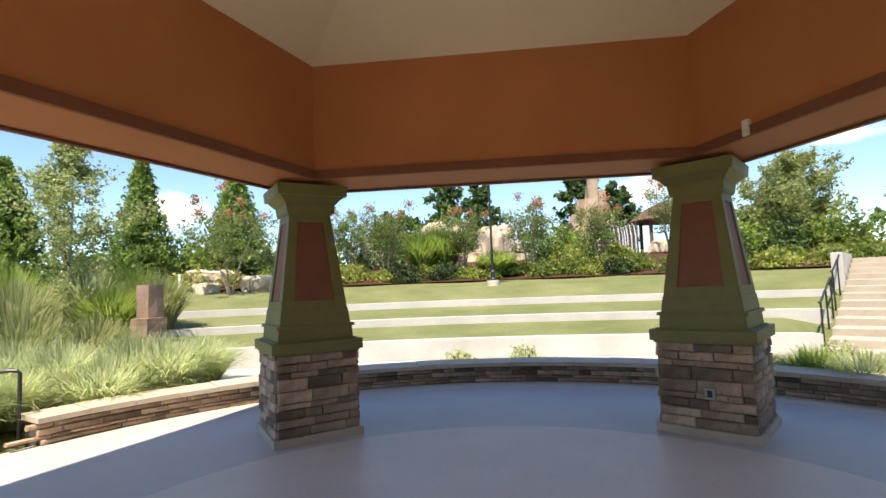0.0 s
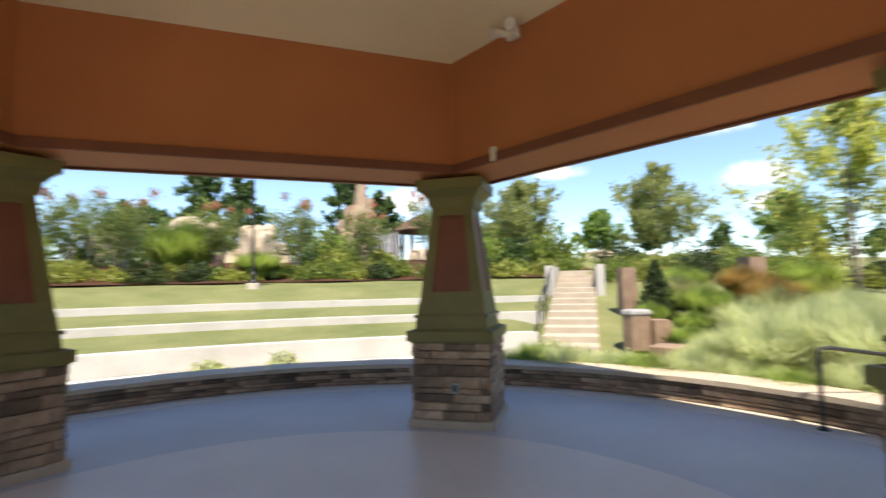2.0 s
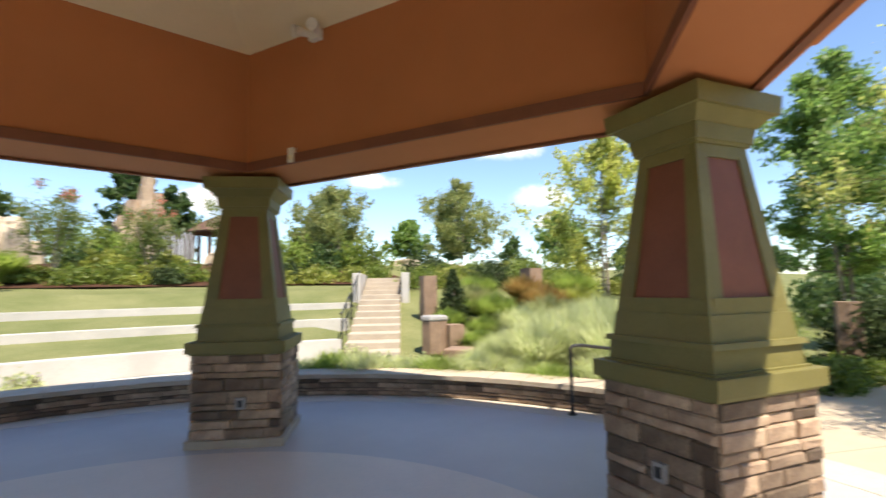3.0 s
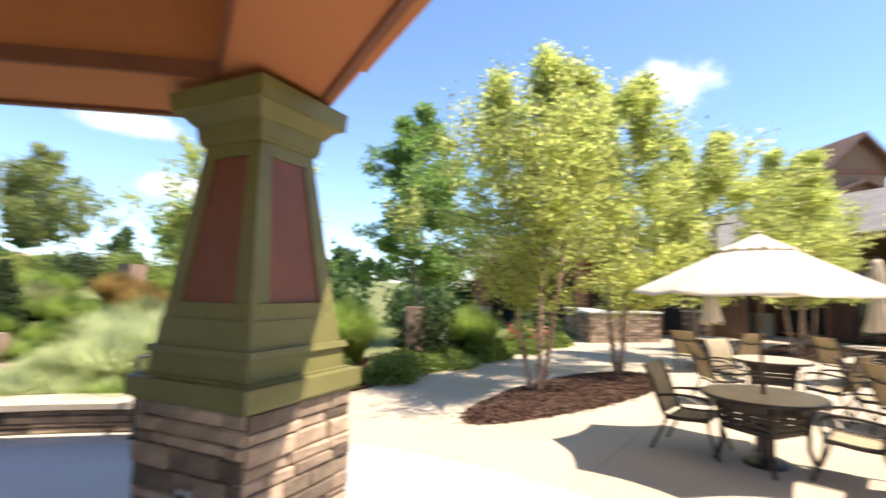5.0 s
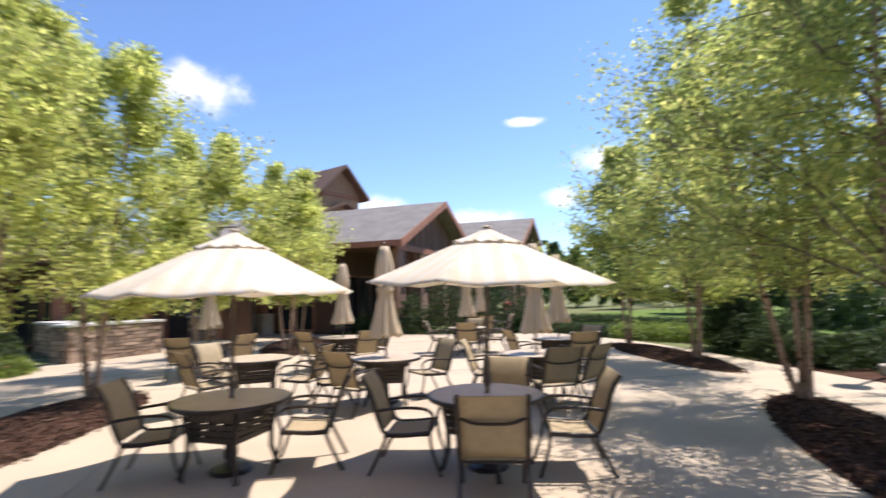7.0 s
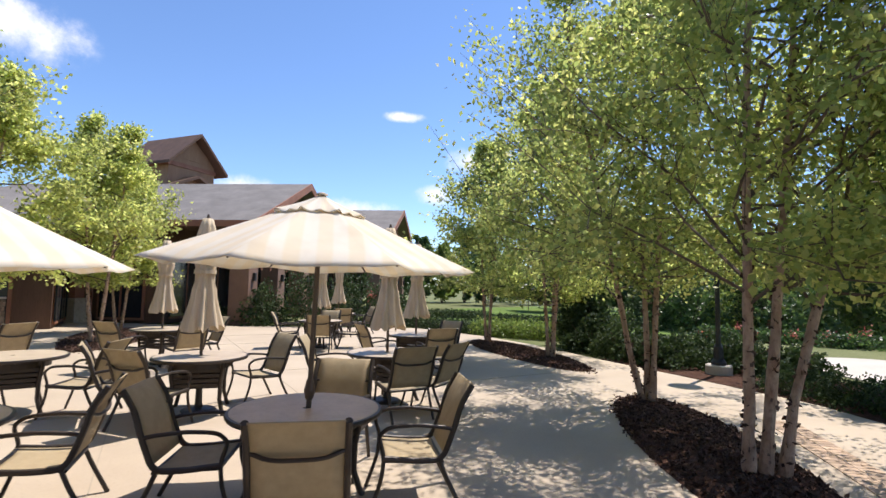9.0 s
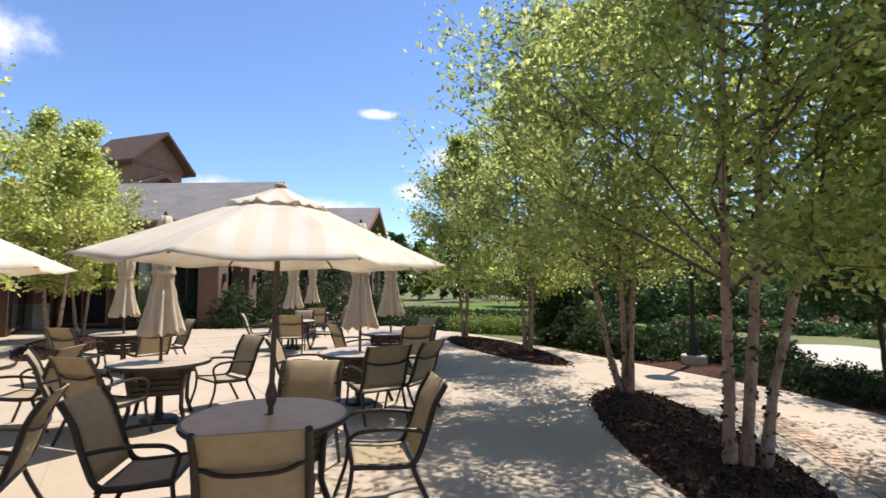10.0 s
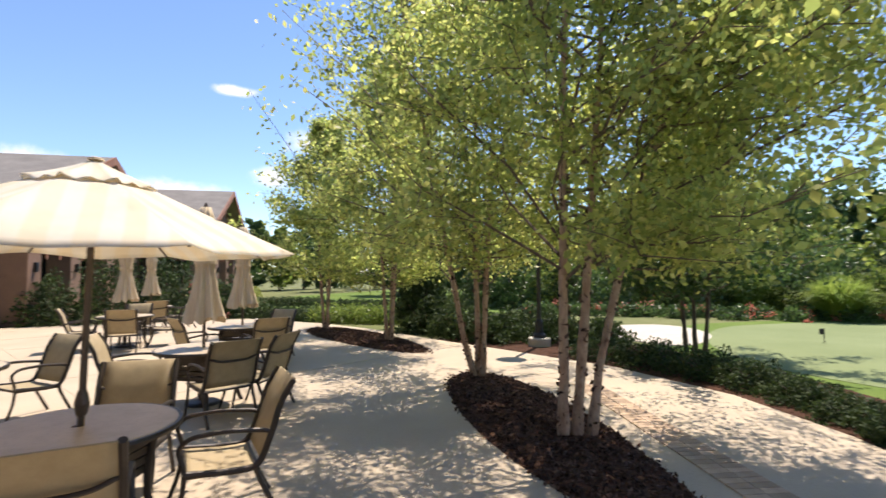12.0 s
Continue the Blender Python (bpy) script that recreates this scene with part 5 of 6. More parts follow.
# ---------------------------------------------------------------- patio garden, north-east side
def post(x, y, w, h, label, z0=0.0, cap=False):
    p = thing("stone_post", label, "stone post", "rusty stone posts", at=pose(x, y, z0 - 0.1, 0, 0, 20 * math.sin(x)))
    bm = bmesh.new()
    rng = random.Random(int(x * 100))
    rows = []
    for i in range(6):
        z = (h + 0.1) * i / 5
        rows.append([bm.verts.new((w / 2 * sx * (1 + rng.uniform(-0.06, 0.06)), w / 2 * sy * (1 + rng.uniform(-0.06, 0.06)), z)) for sx, sy in ((-1, -1), (0, -1.06), (1, -1), (1.06, 0), (1, 1), (0, 1.06), (-1, 1), (-1.06, 0))])
    for a, b in zip(rows, rows[1:]):
        for k in range(8):
            bm.faces.new((a[k], a[(k + 1) % 8], b[(k + 1) % 8], b[k]))
    bm.faces.new(rows[-1])
    part("shaft", bm, M_RUST, p, "rough rust-brown stone shaft")
    return p


def mulch_patch(name, poly, label, z=0.012):
    bm = bmesh.new()
    prism(bm, poly, z - 0.08, z)
    return tagged(link(name, bm, M_MULCH), label, "mulch", kind="structure")


mulch_patch("ground_bed_east", [(7.4, 4.1), (9.82, 2.40), (13.94, 0.55), (18.84, -2.05), (20.0, -1.2), (16.0, 2.6), (12.0, 4.2), (8.0, 5.6)], "brown mulch of the shrub bed beside the patio")
for i in range(14):
    t = i / 13
    x, y = 9.6 + 8.6 * t, 3.0 - 4.4 * t + 0.35 * math.sin(i * 2.3)
    bush("juniper", "low spreading green juniper beside the patio", x, y, 0.75, 0.55, 0.42 + 0.1 * math.sin(i), 1500, 0.07, L_SHRUB, 100 + i, 0.0, "spreading junipers")
grass_clump("grass_clump", "round bright green fountain grass clump", 12.9, 3.65, 1.05, 1.65, 2800, L_GBALL, 31, arch=1.5)
grass_clump("grass_clump", "round bright green fountain grass clump", 14.9, 0.75, 1.0, 1.50, 2600, L_GBALL, 32, arch=1.5)
bush("shrub", "dark green rounded shrub in the bed", 14.2, 1.9, 0.9, 0.9, 1.45, 3000, 0.09, L_BOX, 33)
post(13.8, 2.15, 0.42, 1.35, "upright brown stone post in the shrub bed")
bush("shrub", "green shrub with red flowers beside the walk", 17.2, -0.7, 0.8, 0.6, 0.8, 1800, 0.09, L_SHRUB, 34, flowers=9)
bush("shrub", "dark green shrub beside the walk", 19.0, -1.2, 1.0, 0.9, 1.3, 2600, 0.10, L_BOX, 35)
birch(17.8, 2.6, [(0, 0, 0.3, 0.2), (0.1, 0.1, -0.6, 0.5)], 8.2, 3.6, 28000, 41, 0.11, M_BARK2, L_MAPLE, 2.3, "shade_tree", "tall green shade tree behind the shrub bed")
for k, (x, y) in enumerate(((26, 4), (30, 2), (34, 6), (30, -1), (37, 0), (41, 4), (24, 8.5))):
    bush("far_shrub", "distant dark green shrubbery", x, y, 2.2, 2.0, 2.2 + 0.6 * math.sin(k * 2), 2200, 0.22, L_DARK, 50 + k, level(x, y), "distant shrubbery")

# east of the stage, up to the stairs
for k, (x, y, r, h) in enumerate(((8.5, 6.1, 1.1, 1.2), (9.3, 5.0, 1.3, 1.45), (9.9, 6.3, 1.3, 1.4), (10.8, 5.2, 1.4, 1.5), (8.0, 7.0, 0.6, 0.7), (11.6, 6.6, 1.4, 1.5), (10.6, 7.6, 1.2, 1.3), (12.8, 5.4, 1.3, 1.4), (12.4, 8.0, 1.2, 1.3), (13.8, 7.0, 1.3, 1.3), (9.2, 7.6, 0.8, 0.8))):
    grass_clump("grass_clump", "pale arching fountain grass behind the low wall", x, y, r, h, 1700, L_GRASS2, 60 + k, level(x, y) - 0.02, width=0.010, arch=1.3)
for k, (x, y, mat, r, h) in enumerate(((13.6, 9.6, L_GRASS, 1.0, 1.3), (14.8, 10.6, L_AUTUMN, 1.0, 1.3), (12.6, 11.0, L_GBALL, 0.9, 1.2), (16.2, 10.2, L_LIME, 1.0, 1.1), (15.6, 12.2, L_AUTUMN, 1.0, 1.2), (11.2, 10.2, L_GBALL, 0.6, 0.8), (10.2, 9.4, L_GBALL, 0.6, 0.7), (17.6, 11.4, L_GBALL, 1.2, 1.3), (12.2, 9.4, L_GRASS2, 1.1, 1.2), (13.4, 8.4, L_GRASS2, 1.2, 1.3), (14.9, 8.6, L_GRASS2, 1.2, 1.3), (12.0, 12.2, L_GBALL, 0.7, 0.9), (13.2, 12.6, L_GRASS, 0.9, 1.1), (10.9, 11.4, L_GBALL, 0.6, 0.8), (14.2, 13.4, L_GBALL, 1.0, 1.2), (16.4, 8.0, L_GRASS2, 1.2, 1.2), (15.2, 6.6, L_GRASS2, 1.2, 1.2))):
    grass_clump("grass_clump", "tufted grass clump on the slope", x, y, r, h, 1300, mat, 80 + k, level(x, y) - 0.02, width=0.018, arch=1.2)
for k in range(11):
    a = radians(6 + 5.4 * k)
    r = 7.45 + 0.25 * math.sin(k * 2.4)
    grass_clump("grass_clump", "low soft grass tuft along the garden wall", GC[0] + r * math.cos(a), GC[1] + r * math.sin(a), 0.65, 0.62 + 0.1 * math.sin(k * 1.9), 900, (L_GRASS2, L_GBALL)[k % 3 == 2], 1500 + k, 0.0, width=0.009, arch=1.2)
post(11.3, 12.8, 0.46, 1.45, "tall rusty stone post beside the stairs", level(11.3, 12.8))
post(16.3, 12.4, 0.62, 1.25, "rusty stone post on the slope", level(16.3, 12.4))
can = thing("litter_bin", "brown stone litter bin with a flat grey lid", "litter bin", at=pose(9.35, 10.25, 0.0, 0, 0, 30))
bm = bmesh.new()
lathe(bm, [(0.34, 0.0), (0.36, 0.04), (0.36, 0.88), (0.33, 0.92)], 8)
part("bin_body", bm, M_RUST, can)
bm = bmesh.new()
lathe(bm, [(0.37, 0.90), (0.385, 0.94), (0.375, 1.0), (0.32, 1.03), (0.02, 1.04)], 8)
part("lid", bm, M_GREY, can, "flat grey lid")
post(9.72, 9.95, 0.46, 0.78, "short square brown stone post beside the bin")
bl = thing("stone_block", "low square brown stone block with hollow top", "stone block", at=pose(8.15, 8.0, 0.0, 0, 0, 30))
bm = bmesh.new()
box(bm, (0, 0, 0.22), (0.66, 0.60, 0.46), bevel=0.03)
part("block", bm, M_RUST, bl)
for k, (x, y) in enumerate(((6.3, 9.9), (7.0, 9.3), (5.2, 10.6), (4.1, 11.0), (7.6, 8.6), (0.9, 11.6), (-0.6, 11.9), (6.9, 10.4))):
    bush("low_plant", "low grey-green plant in pale gravel", x, y, 0.42, 0.36, 0.34 + 0.12 * math.sin(k * 3), 420, 0.06, L_GRASS2, 120 + k, 0.01, "low gravel plants")

_re = random.Random(12)
for i in range(46):
    x, s = _re.uniform(12.5, 27), _re.uniform(5.5, 16)
    y = rise(x) + s
    if y < 9 or (y - 10.75) - (x - 7.55) * 1.317 > -2.2:
        continue
    r = _re.uniform(0.6, 1.15)
    bush("slope_shrub", ("green rounded shrub on the slope", "bright green shrub on the slope", "dark green shrub on the slope")[i % 3], x, y, r * 1.25, r, r * _re.uniform(0.8, 1.2), 1100, 0.11, (L_SHRUB, L_LIME, L_BOX)[i % 3], 1300 + i, level(x, y) - 0.04, "slope shrubs")


# ---------------------------------------------------------------- amphitheatre slope, north
def crape(x, y, h, w, seed, z0):
    """A vase-shaped small tree of several stems, red flower heads at the tips."""
    rng = np.random.default_rng(seed)
    t = thing("crape_myrtle", "multi-stemmed crape myrtle with coral red blossom", "tree", "crape myrtles", at=pose(x, y, z0))
    tips = []
    for k in range(5):
        a = k * 1.2566 + rng.uniform(-0.3, 0.3)
        e = Vector((math.cos(a) * w * 0.38, math.sin(a) * w * 0.38, h * rng.uniform(0.7, 0.85)))
        bm = bmesh.new()
        tube(bm, [(0.06 * math.cos(a), 0.06 * math.sin(a), -0.05), e * 0.35 + Vector((0, 0, 0.15)), e], [0.045, 0.032, 0.012], 7)
        part("trunk", bm, M_BARK2, t)
        for j in range(16):
            s = rng.uniform(0.4, 1.0)
            tips.append(e * s + Vector(rng.normal(size=3)) * 0.30 * w * 0.5 + Vector((0, 0, 0.22 * h * rng.uniform())))
    c = np.array([tuple(v) for v in tips])
    n = 3800
    pts = c[rng.integers(0, len(c), n)] + rng.normal(size=(n, 3)) * 0.15
    pts[:, 2] = np.maximum(pts[:, 2], h * 0.3)
    sheet_mesh("crown", leaf_quads(pts, 0.085, rng), 4, L_CRAPE, t)
    hi = c[np.argsort(c[:, 2])[-int(4 + seed % 5):]]
    pts = np.repeat(hi, 45, axis=0) + rng.normal(size=(len(hi) * 45, 3)) * 0.09 + np.array([0, 0, 0.04])
    sheet_mesh("blossom", leaf_quads(pts, 0.08, rng), 4, L_RED, t)["label"] = "coral red flower heads"
    return t


for k, (x, y, h, w) in enumerate(((-4.9, 24.2, 3.3, 2.3), (-1.25, 25.2, 3.5, 2.1), (2.14, 25.6, 3.4, 2.2), (5.6, 25.2, 3.2, 2.0), (-10.3, 19.2, 3.3, 3.0), (9.6, 27.0, 4.0, 2.4), (-7.4, 26.5, 3.2, 2.3))):
    crape(x, y, h, w, 200 + k, level(x, y))
bm = bmesh.new()
rows = []
for i in range(47):
    x = -26 + 42 * i / 46
    rows.append([bm.verts.new((x, rise(x) + s + 0.35 * math.sin(x * 1.3), level(x, rise(x) + s) + 0.02)) for s in (11.2, 12.0, 14, 17, 20, 26, 33)])
for p, q in zip(rows, rows[1:]):
    for k in range(6):
        bm.faces.new((p[k], q[k], q[k + 1], p[k + 1]))
tagged(link("ground_bed_north", bm, M_MULCH), "brown mulch of the hillside shrub bed", "mulch", kind="structure")
_rg = random.Random(9)
_kinds = ((L_LIME, "bright lime green rounded shrub on the bank"), (L_LIME, "bright lime green rounded shrub on the bank"), (L_SHRUB, "green rounded shrub on the bank"), (L_BOX, "dark green shrub on the bank"), (L_SHRUB, "green rounded shrub on the bank"))
for i in range(44):
    x = -22 + 37 * i / 43 + _rg.uniform(-0.4, 0.4)
    s = 12.0 + _rg.uniform(-0.2, 1.3)
    y = rise(x) + s
    mt, lb = _kinds[_rg.randrange(5)]
    r = _rg.uniform(0.45, 0.85)
    bush("bank_shrub", lb, x, y, r * 1.2, r, r * _rg.uniform(0.9, 1.3), 1100, 0.11, mt, 300 + i, level(x, y) - 0.03, "bank shrubs")
for i in range(34):
    x = -20 + 36 * i / 33 + _rg.uniform(-0.5, 0.5)
    y = rise(x) + 15.0 + _rg.uniform(-0.8, 2.2)
    r = _rg.uniform(0.9, 1.5)
    if -5.5 < x < 3.2 or 6.0 < x < 10.5:
        continue
    bush("bank_shrub", "large green shrub high on the bank", x, y, r * 1.2, r, r * _rg.uniform(1.0, 1.5), 1300, 0.16, (L_SHRUB, L_DARK, L_GBALL)[i % 3], 400 + i, level(x, y) - 0.05, "bank shrubs")
for k, (x, y, h) in enumerate(((-3.3, 25.6, 2.3), (-2.2, 25.9, 2.5), (-2.8, 26.4, 2.6), (0.4, 25.0, 1.3), (-8.8, 25, 1.8))):
    grass_clump("grass_clump", "tall green feather grass on the bank", x, y, 1.3, h, 1300, L_GBALL, 450 + k, level(x, y), width=0.03, arch=1.0)

for k, (x, y, r, h, mt) in enumerate(((-2.6, 33.5, 1.9, 3.3, L_GBALL), (-4.6, 33.0, 1.5, 2.6, L_SHRUB), (3.4, 33.5, 1.5, 2.7, L_GBALL), (4.9, 31.5, 1.3, 2.0, L_SHRUB), (-6.4, 31.0, 1.5, 2.0, L_DARK), (4.0, 26.2, 1.0, 1.1, L_LIME), (6.6, 26.6, 0.9, 0.9, L_LIME))):
    bush("bank_shrub", "tall rounded green shrub above the boulders", x, y, r, r, h, 2400, 0.15, mt, 470 + k, level(x, y) - 0.05, "bank shrubs")


def boulder(x, y, s, seed, z0, label="pale tan weathered boulder", name="boulder", mat=None, jag=0.28):
    rng = random.Random(seed)
    off = Vector((rng.uniform(0, 50), rng.uniform(0, 50), 0))
    bm = bmesh.new()
    bmesh.ops.create_icosphere(bm, subdivisions=4, radius=1)
    for v in bm.verts:
        p = v.co.copy()
        k = 1 + jag * noise.noise(p * 1.3 + off) + 0.16 * noise.noise(p * 3.1 + off) + 0.05 * abs(noise.noise(p * 8 + off))
        q = Vector([math.copysign(abs(c) ** 0.62, c) for c in p]) * k
        q.z = q.z if q.z < 0.62 else 0.62 + (q.z - 0.62) * 0.45
        v.co = Vector((q.x * s[0], q.y * s[1], q.z * s[2]))
    ob = link(name, bm, mat or M_ROCK)
    ob.matrix_basis = pose(x, y, z0 + s[2] * 0.55, 0, 0, rng.uniform(0, 90))
    return tagged(ob, label, "boulder", "boulders")


for k, (x, y, s) in enumerate(((0.55, 29.5, (0.95, 0.9, 1.65)), (-3.3, 31.5, (0.9, 0.8, 1.9)), (-2.0, 32.0, (0.7, 0.7, 1.8)), (1.5, 30.6, (0.55, 0.6, 0.9)), (-0.5, 29.8, (0.5, 0.6, 0.6)), (-6.3, 27.6, (0.8, 0.7, 1.1)),
                                (-8.6, 20.8, (0.7, 0.5, 0.45)), (-11.6, 19.7, (0.5, 0.4, 0.35)), (-9.9, 21.0, (0.8, 0.6, 0.55)), (-12.5, 21.5, (0.9, 0.7, 0.6)), (6.7, 31.6, (0.6, 0.6, 0.9)), (10.2, 30.5, (0.6, 0.6, 0.6)),
                                (19.0, 24.0, (0.9, 0.8, 0.55)), (21.0, 22.5, (1.2, 0.9, 0.45)), (23.0, 21.0, (1.1, 0.9, 0.5)))):
    boulder(x, y, s, 500 + k, level(x, y) - (0.4 if x > 15 else 0.1))
spire = thing("rock_spire", "jagged tan rock spire above the bank", "rock", at=pose(7.35, 36.0, level(7.35, 36.0), 0, 0, 10))
for k, (dx, w, h) in enumerate(((0.25, 0.50, 5.7), (-0.55, 0.50, 4.0), (0.75, 0.50, 4.6), (1.2, 0.40, 3.1), (-1.1, 0.42, 2.9), (0.0, 0.5, 4.9))):
    sp = bmesh.new()
    frustum(sp, -0.3, w, h, w * 0.55, (dx, 0.2 * math.sin(k * 2)))
    bmesh.ops.subdivide_edges(sp, edges=sp.edges, cuts=5, use_grid_fill=True)
    for v in sp.verts:
        v.co += Vector((noise.noise(v.co * 1.4), noise.noise(v.co * 1.4 + Vector((9, 0, 0))), 0.6 * noise.noise(v.co * 1.1 + Vector((0, 7, 0))))) * 0.28
    part("rock_column", sp, M_SPIRE, spire)
wf = thing("waterfall", "small white waterfall over dark rock", "waterfall", at=pose(8.05, 31.0, level(8.05, 31.0) - 0.1))
for k in range(9):
    bm = bmesh.new()
    x = -0.75 + 0.19 * k + 0.05 * math.sin(k * 5)
    tube(bm, [(x, 0.5, 1.95 + 0.1 * math.sin(k)), (x, 0.05, 1.85), (x + 0.02, -0.15, 1.2), (x, -0.22, 0.0)], [0.02, 0.035 + 0.02 * math.sin(k * 2.3), 0.045, 0.06], 7)
    part("water_strand", bm, M_WATER, wf, "falling white water")
bm = bmesh.new()
box(bm, (0, 0.75, 0.95), (2.2, 1.2, 1.9), bevel=0.12)
part("rock_face", bm, M_MORTAR, wf, "dark wet rock face")
hut = thing("garden_shelter", "small brown thatched shelter beyond the bank", "shelter", at=pose(11.2, 33.0, level(11.2, 33.0)))
bm = bmesh.new()
lathe(bm, [(2.0, 1.9), (2.05, 2.0), (1.0, 2.75), (0.05, 3.2)], 8)
part("roof", bm, M_WOOD, hut, "brown shingled hip roof")
for k in range(4):
    a = radians(45 + 90 * k)
    bm = bmesh.new()
    tube(bm, [(1.5 * math.cos(a), 1.5 * math.sin(a), -0.1), (1.5 * math.cos(a), 1.5 * math.sin(a), 1.95)], 0.12, 8)
    part("post", bm, M_WOOD, hut)


def lamp_post(x, y, z0, h, label):
    l = thing("street_lamp", label, "lamp post", "garden lamp posts", at=pose(x, y, z0))
    bm = bmesh.new()
    lathe(bm, [(0.26, -0.15), (0.26, 0.16), (0.24, 0.18)], 20)
    part("footing", bm, M_BAND, l, "pale concrete footing")
    bm = bmesh.new()
    lathe(bm, [(0.15, 0.18), (0.15, 0.24), (0.10, 0.30), (0.09, 0.55), (0.055, 0.62), (0.05, 0.8)], 14)
    part("base", bm, M_BLACK, l)
    bm = bmesh.new()
    tube(bm, [(0, 0, 0.7), (0, 0, h)], [0.05, 0.042], 12)
    part("pole", bm, M_BLACK, l)
    bm = bmesh.new()
    lathe(bm, [(0.05, h - 0.02), (0.09, h + 0.03), (0.28, h + 0.10), (0.30, h + 0.16), (0.12, h + 0.28), (0.03, h + 0.34)], 18)
    part("lamp_head", bm, M_BLACK, l, "round black lamp head")
    return l


lamp_post(0.25, 20.9, level(0.25, 20.9) - 0.02, 4.4, "slim black lamp post on a concrete footing in the lawn")
lamp_post(2.74, -14.3, 0.0, 4.0, "slim black lamp post beside the walk")
post(-8.55, 12.0, 0.58, 0.72, "squat brown stone post at the terrace end", level(-8.55, 12.0))
post(-8.62, 12.15, 0.44, 1.55, "square brown stone post at the terrace end", level(-8.62, 12.15))
stake = thing("garden_stake", "white marker stake in the bank", "stake", at=pose(-11.4, 17.6, level(-11.4, 17.6)))
bm = bmesh.new()
box(bm, (0, 0, 0.4), (0.09, 0.09, 0.9), bevel=0.01)
part("stake_body", bm, M_WHITE, stake)

# west of the stage
for k in range(26):
    t = k / 25
    a = radians(101 + 60 * t)
    r = 8.0 + 1.5 * ((k * 7) % 3) / 2 + 0.3 * math.sin(k)
    x, y = GC[0] + r * math.cos(a), GC[1] + r * math.sin(a)
    if x < -5.3:
        grass_clump("grass_clump", "pale arching fountain grass behind the low wall", x, y, 1.05, 1.12 + 0.18 * math.sin(k * 1.7), 1700, L_GRASS2, 600 + k, level(x, y) - 0.02, width=0.010, arch=1.4)
for k, (x, y, h, mat) in enumerate(((-9.6, 9.6, 1.7, L_GRASS), (-10.6, 10.4, 1.9, L_GRASS), (-8.9, 10.6, 1.5, L_GRASS), (-11.6, 9.2, 1.9, L_GRASS), (-9.9, 12.4, 1.6, L_GBALL), (-11.0, 12.9, 2.0, L_GRASS2), (-10.4, 13.9, 1.9, L_GBALL), (-12.6, 12.0, 2.2, L_GBALL), (-12.2, 8.0, 1.6, L_GRASS), (-9.4, 13.6, 1.7, L_GRASS))):
    grass_clump("grass_clump", "tall yellow-green plume grass", x, y, 1.05, h, 1300, mat, 650 + k, level(x, y) - 0.02, width=0.018, arch=1.0)
birch(-11.8, 12.9, [(0, 0, 0.25, 0.1)], 6.0, 2.5, 13000, 42, 0.075, M_BARK2, L_GREYGREEN, 1.2, "young_tree", "slender young tree with pale grey-green leaves", 1.2, level(-11.8, 12.9))
for k, (x, y, h, r) in enumerate(((-18.6, 17.4, 5.4, 1.9), (-15.2, 20.6, 5.7, 1.6), (-12.6, 24.0, 5.6, 1.8), (-21.5, 15.0, 5.2, 1.8))):
    conifer(x, y, h, r, 9000, 700 + k, level(x, y))
for k, (x, y, h, cr, mt, lf) in enumerate(((15.4, 26.0, 4.9, 3.4, L_GREYGREEN, 0.12), (24.0, 24.3, 5.8, 3.9, L_GREYGREEN, 0.13), (21.5, 12.1, 8.0, 4.6, L_BIRCH_SUNLIT, 0.135), (-3.6, 44, 8.6, 3.2, L_DARK, 0.28), (-0.6, 45, 8.2, 2.6, L_DARK, 0.28), (8.2, 45, 8.4, 3.0, L_DARK, 0.28), (11.0, 43, 6.4, 2.6, L_DARK, 0.26), (-8.0, 42, 4.6, 3.2, L_DARK, 0.28), (19.5, 36, 3.6, 2.4, L_SHRUB, 0.24), (27.0, 34, 4.0, 2.4, L_MAPLE, 0.2), (32.0, 22.0, 4.6, 2.8, L_MAPLE, 0.2), (22.5, 38.0, 4.2, 2.0, L_MAPLE, 0.2))):
    birch(x, y, [(0.1, 0, 0.4, 0.2), (-0.1, 0.05, -0.4, -0.2)], h, cr, (15000 if lf < 0.14 else 8000), 720 + k, lf, M_BARK2, mt, 0.8, "garden_tree", ("rounded green garden tree on the slope", "dark green distant garden tree")[mt is L_DARK], 1.0, level(x, y))


# ---------------------------------------------------------------- south gardens: hedges, putting green, lawn
def blob(c, rx, ry, n=40, wob=0.15, ph=0.0):
    return [(c[0] + rx * math.cos(a) * (1 + wob * math.sin(2 * a + ph)), c[1] + ry * math.sin(a) * (1 + wob * math.cos(3 * a + ph))) for a in [2 * math.pi * k / n for k in range(n)]]


bm = bmesh.new()
prism(bm, blob((-5.2, -15.2), 5.0, 7.4, 48, 0.10, 0.6), -0.1, -0.035)
tagged(link("ground_fringe", bm, M_ROUGH), "green turf fringe of the putting green", "turf", kind="structure")
bm = bmesh.new()
prism(bm, blob((-5.6, -15.3), 4.2, 6.5, 48, 0.10, 0.6), -0.1, -0.028)
tagged(link("ground_green", bm, M_GREEN), "smooth pale green putting surface", "turf", kind="structure")
bm = bmesh.new()
prism(bm, blob((-0.3, -17.6), 1.3, 2.4, 32, 0.08, 1.0), -0.1, -0.02)
tagged(link("pavement_pad", bm, M_BAND), "pale concrete pad beside the putting green", "paving", kind="structure")
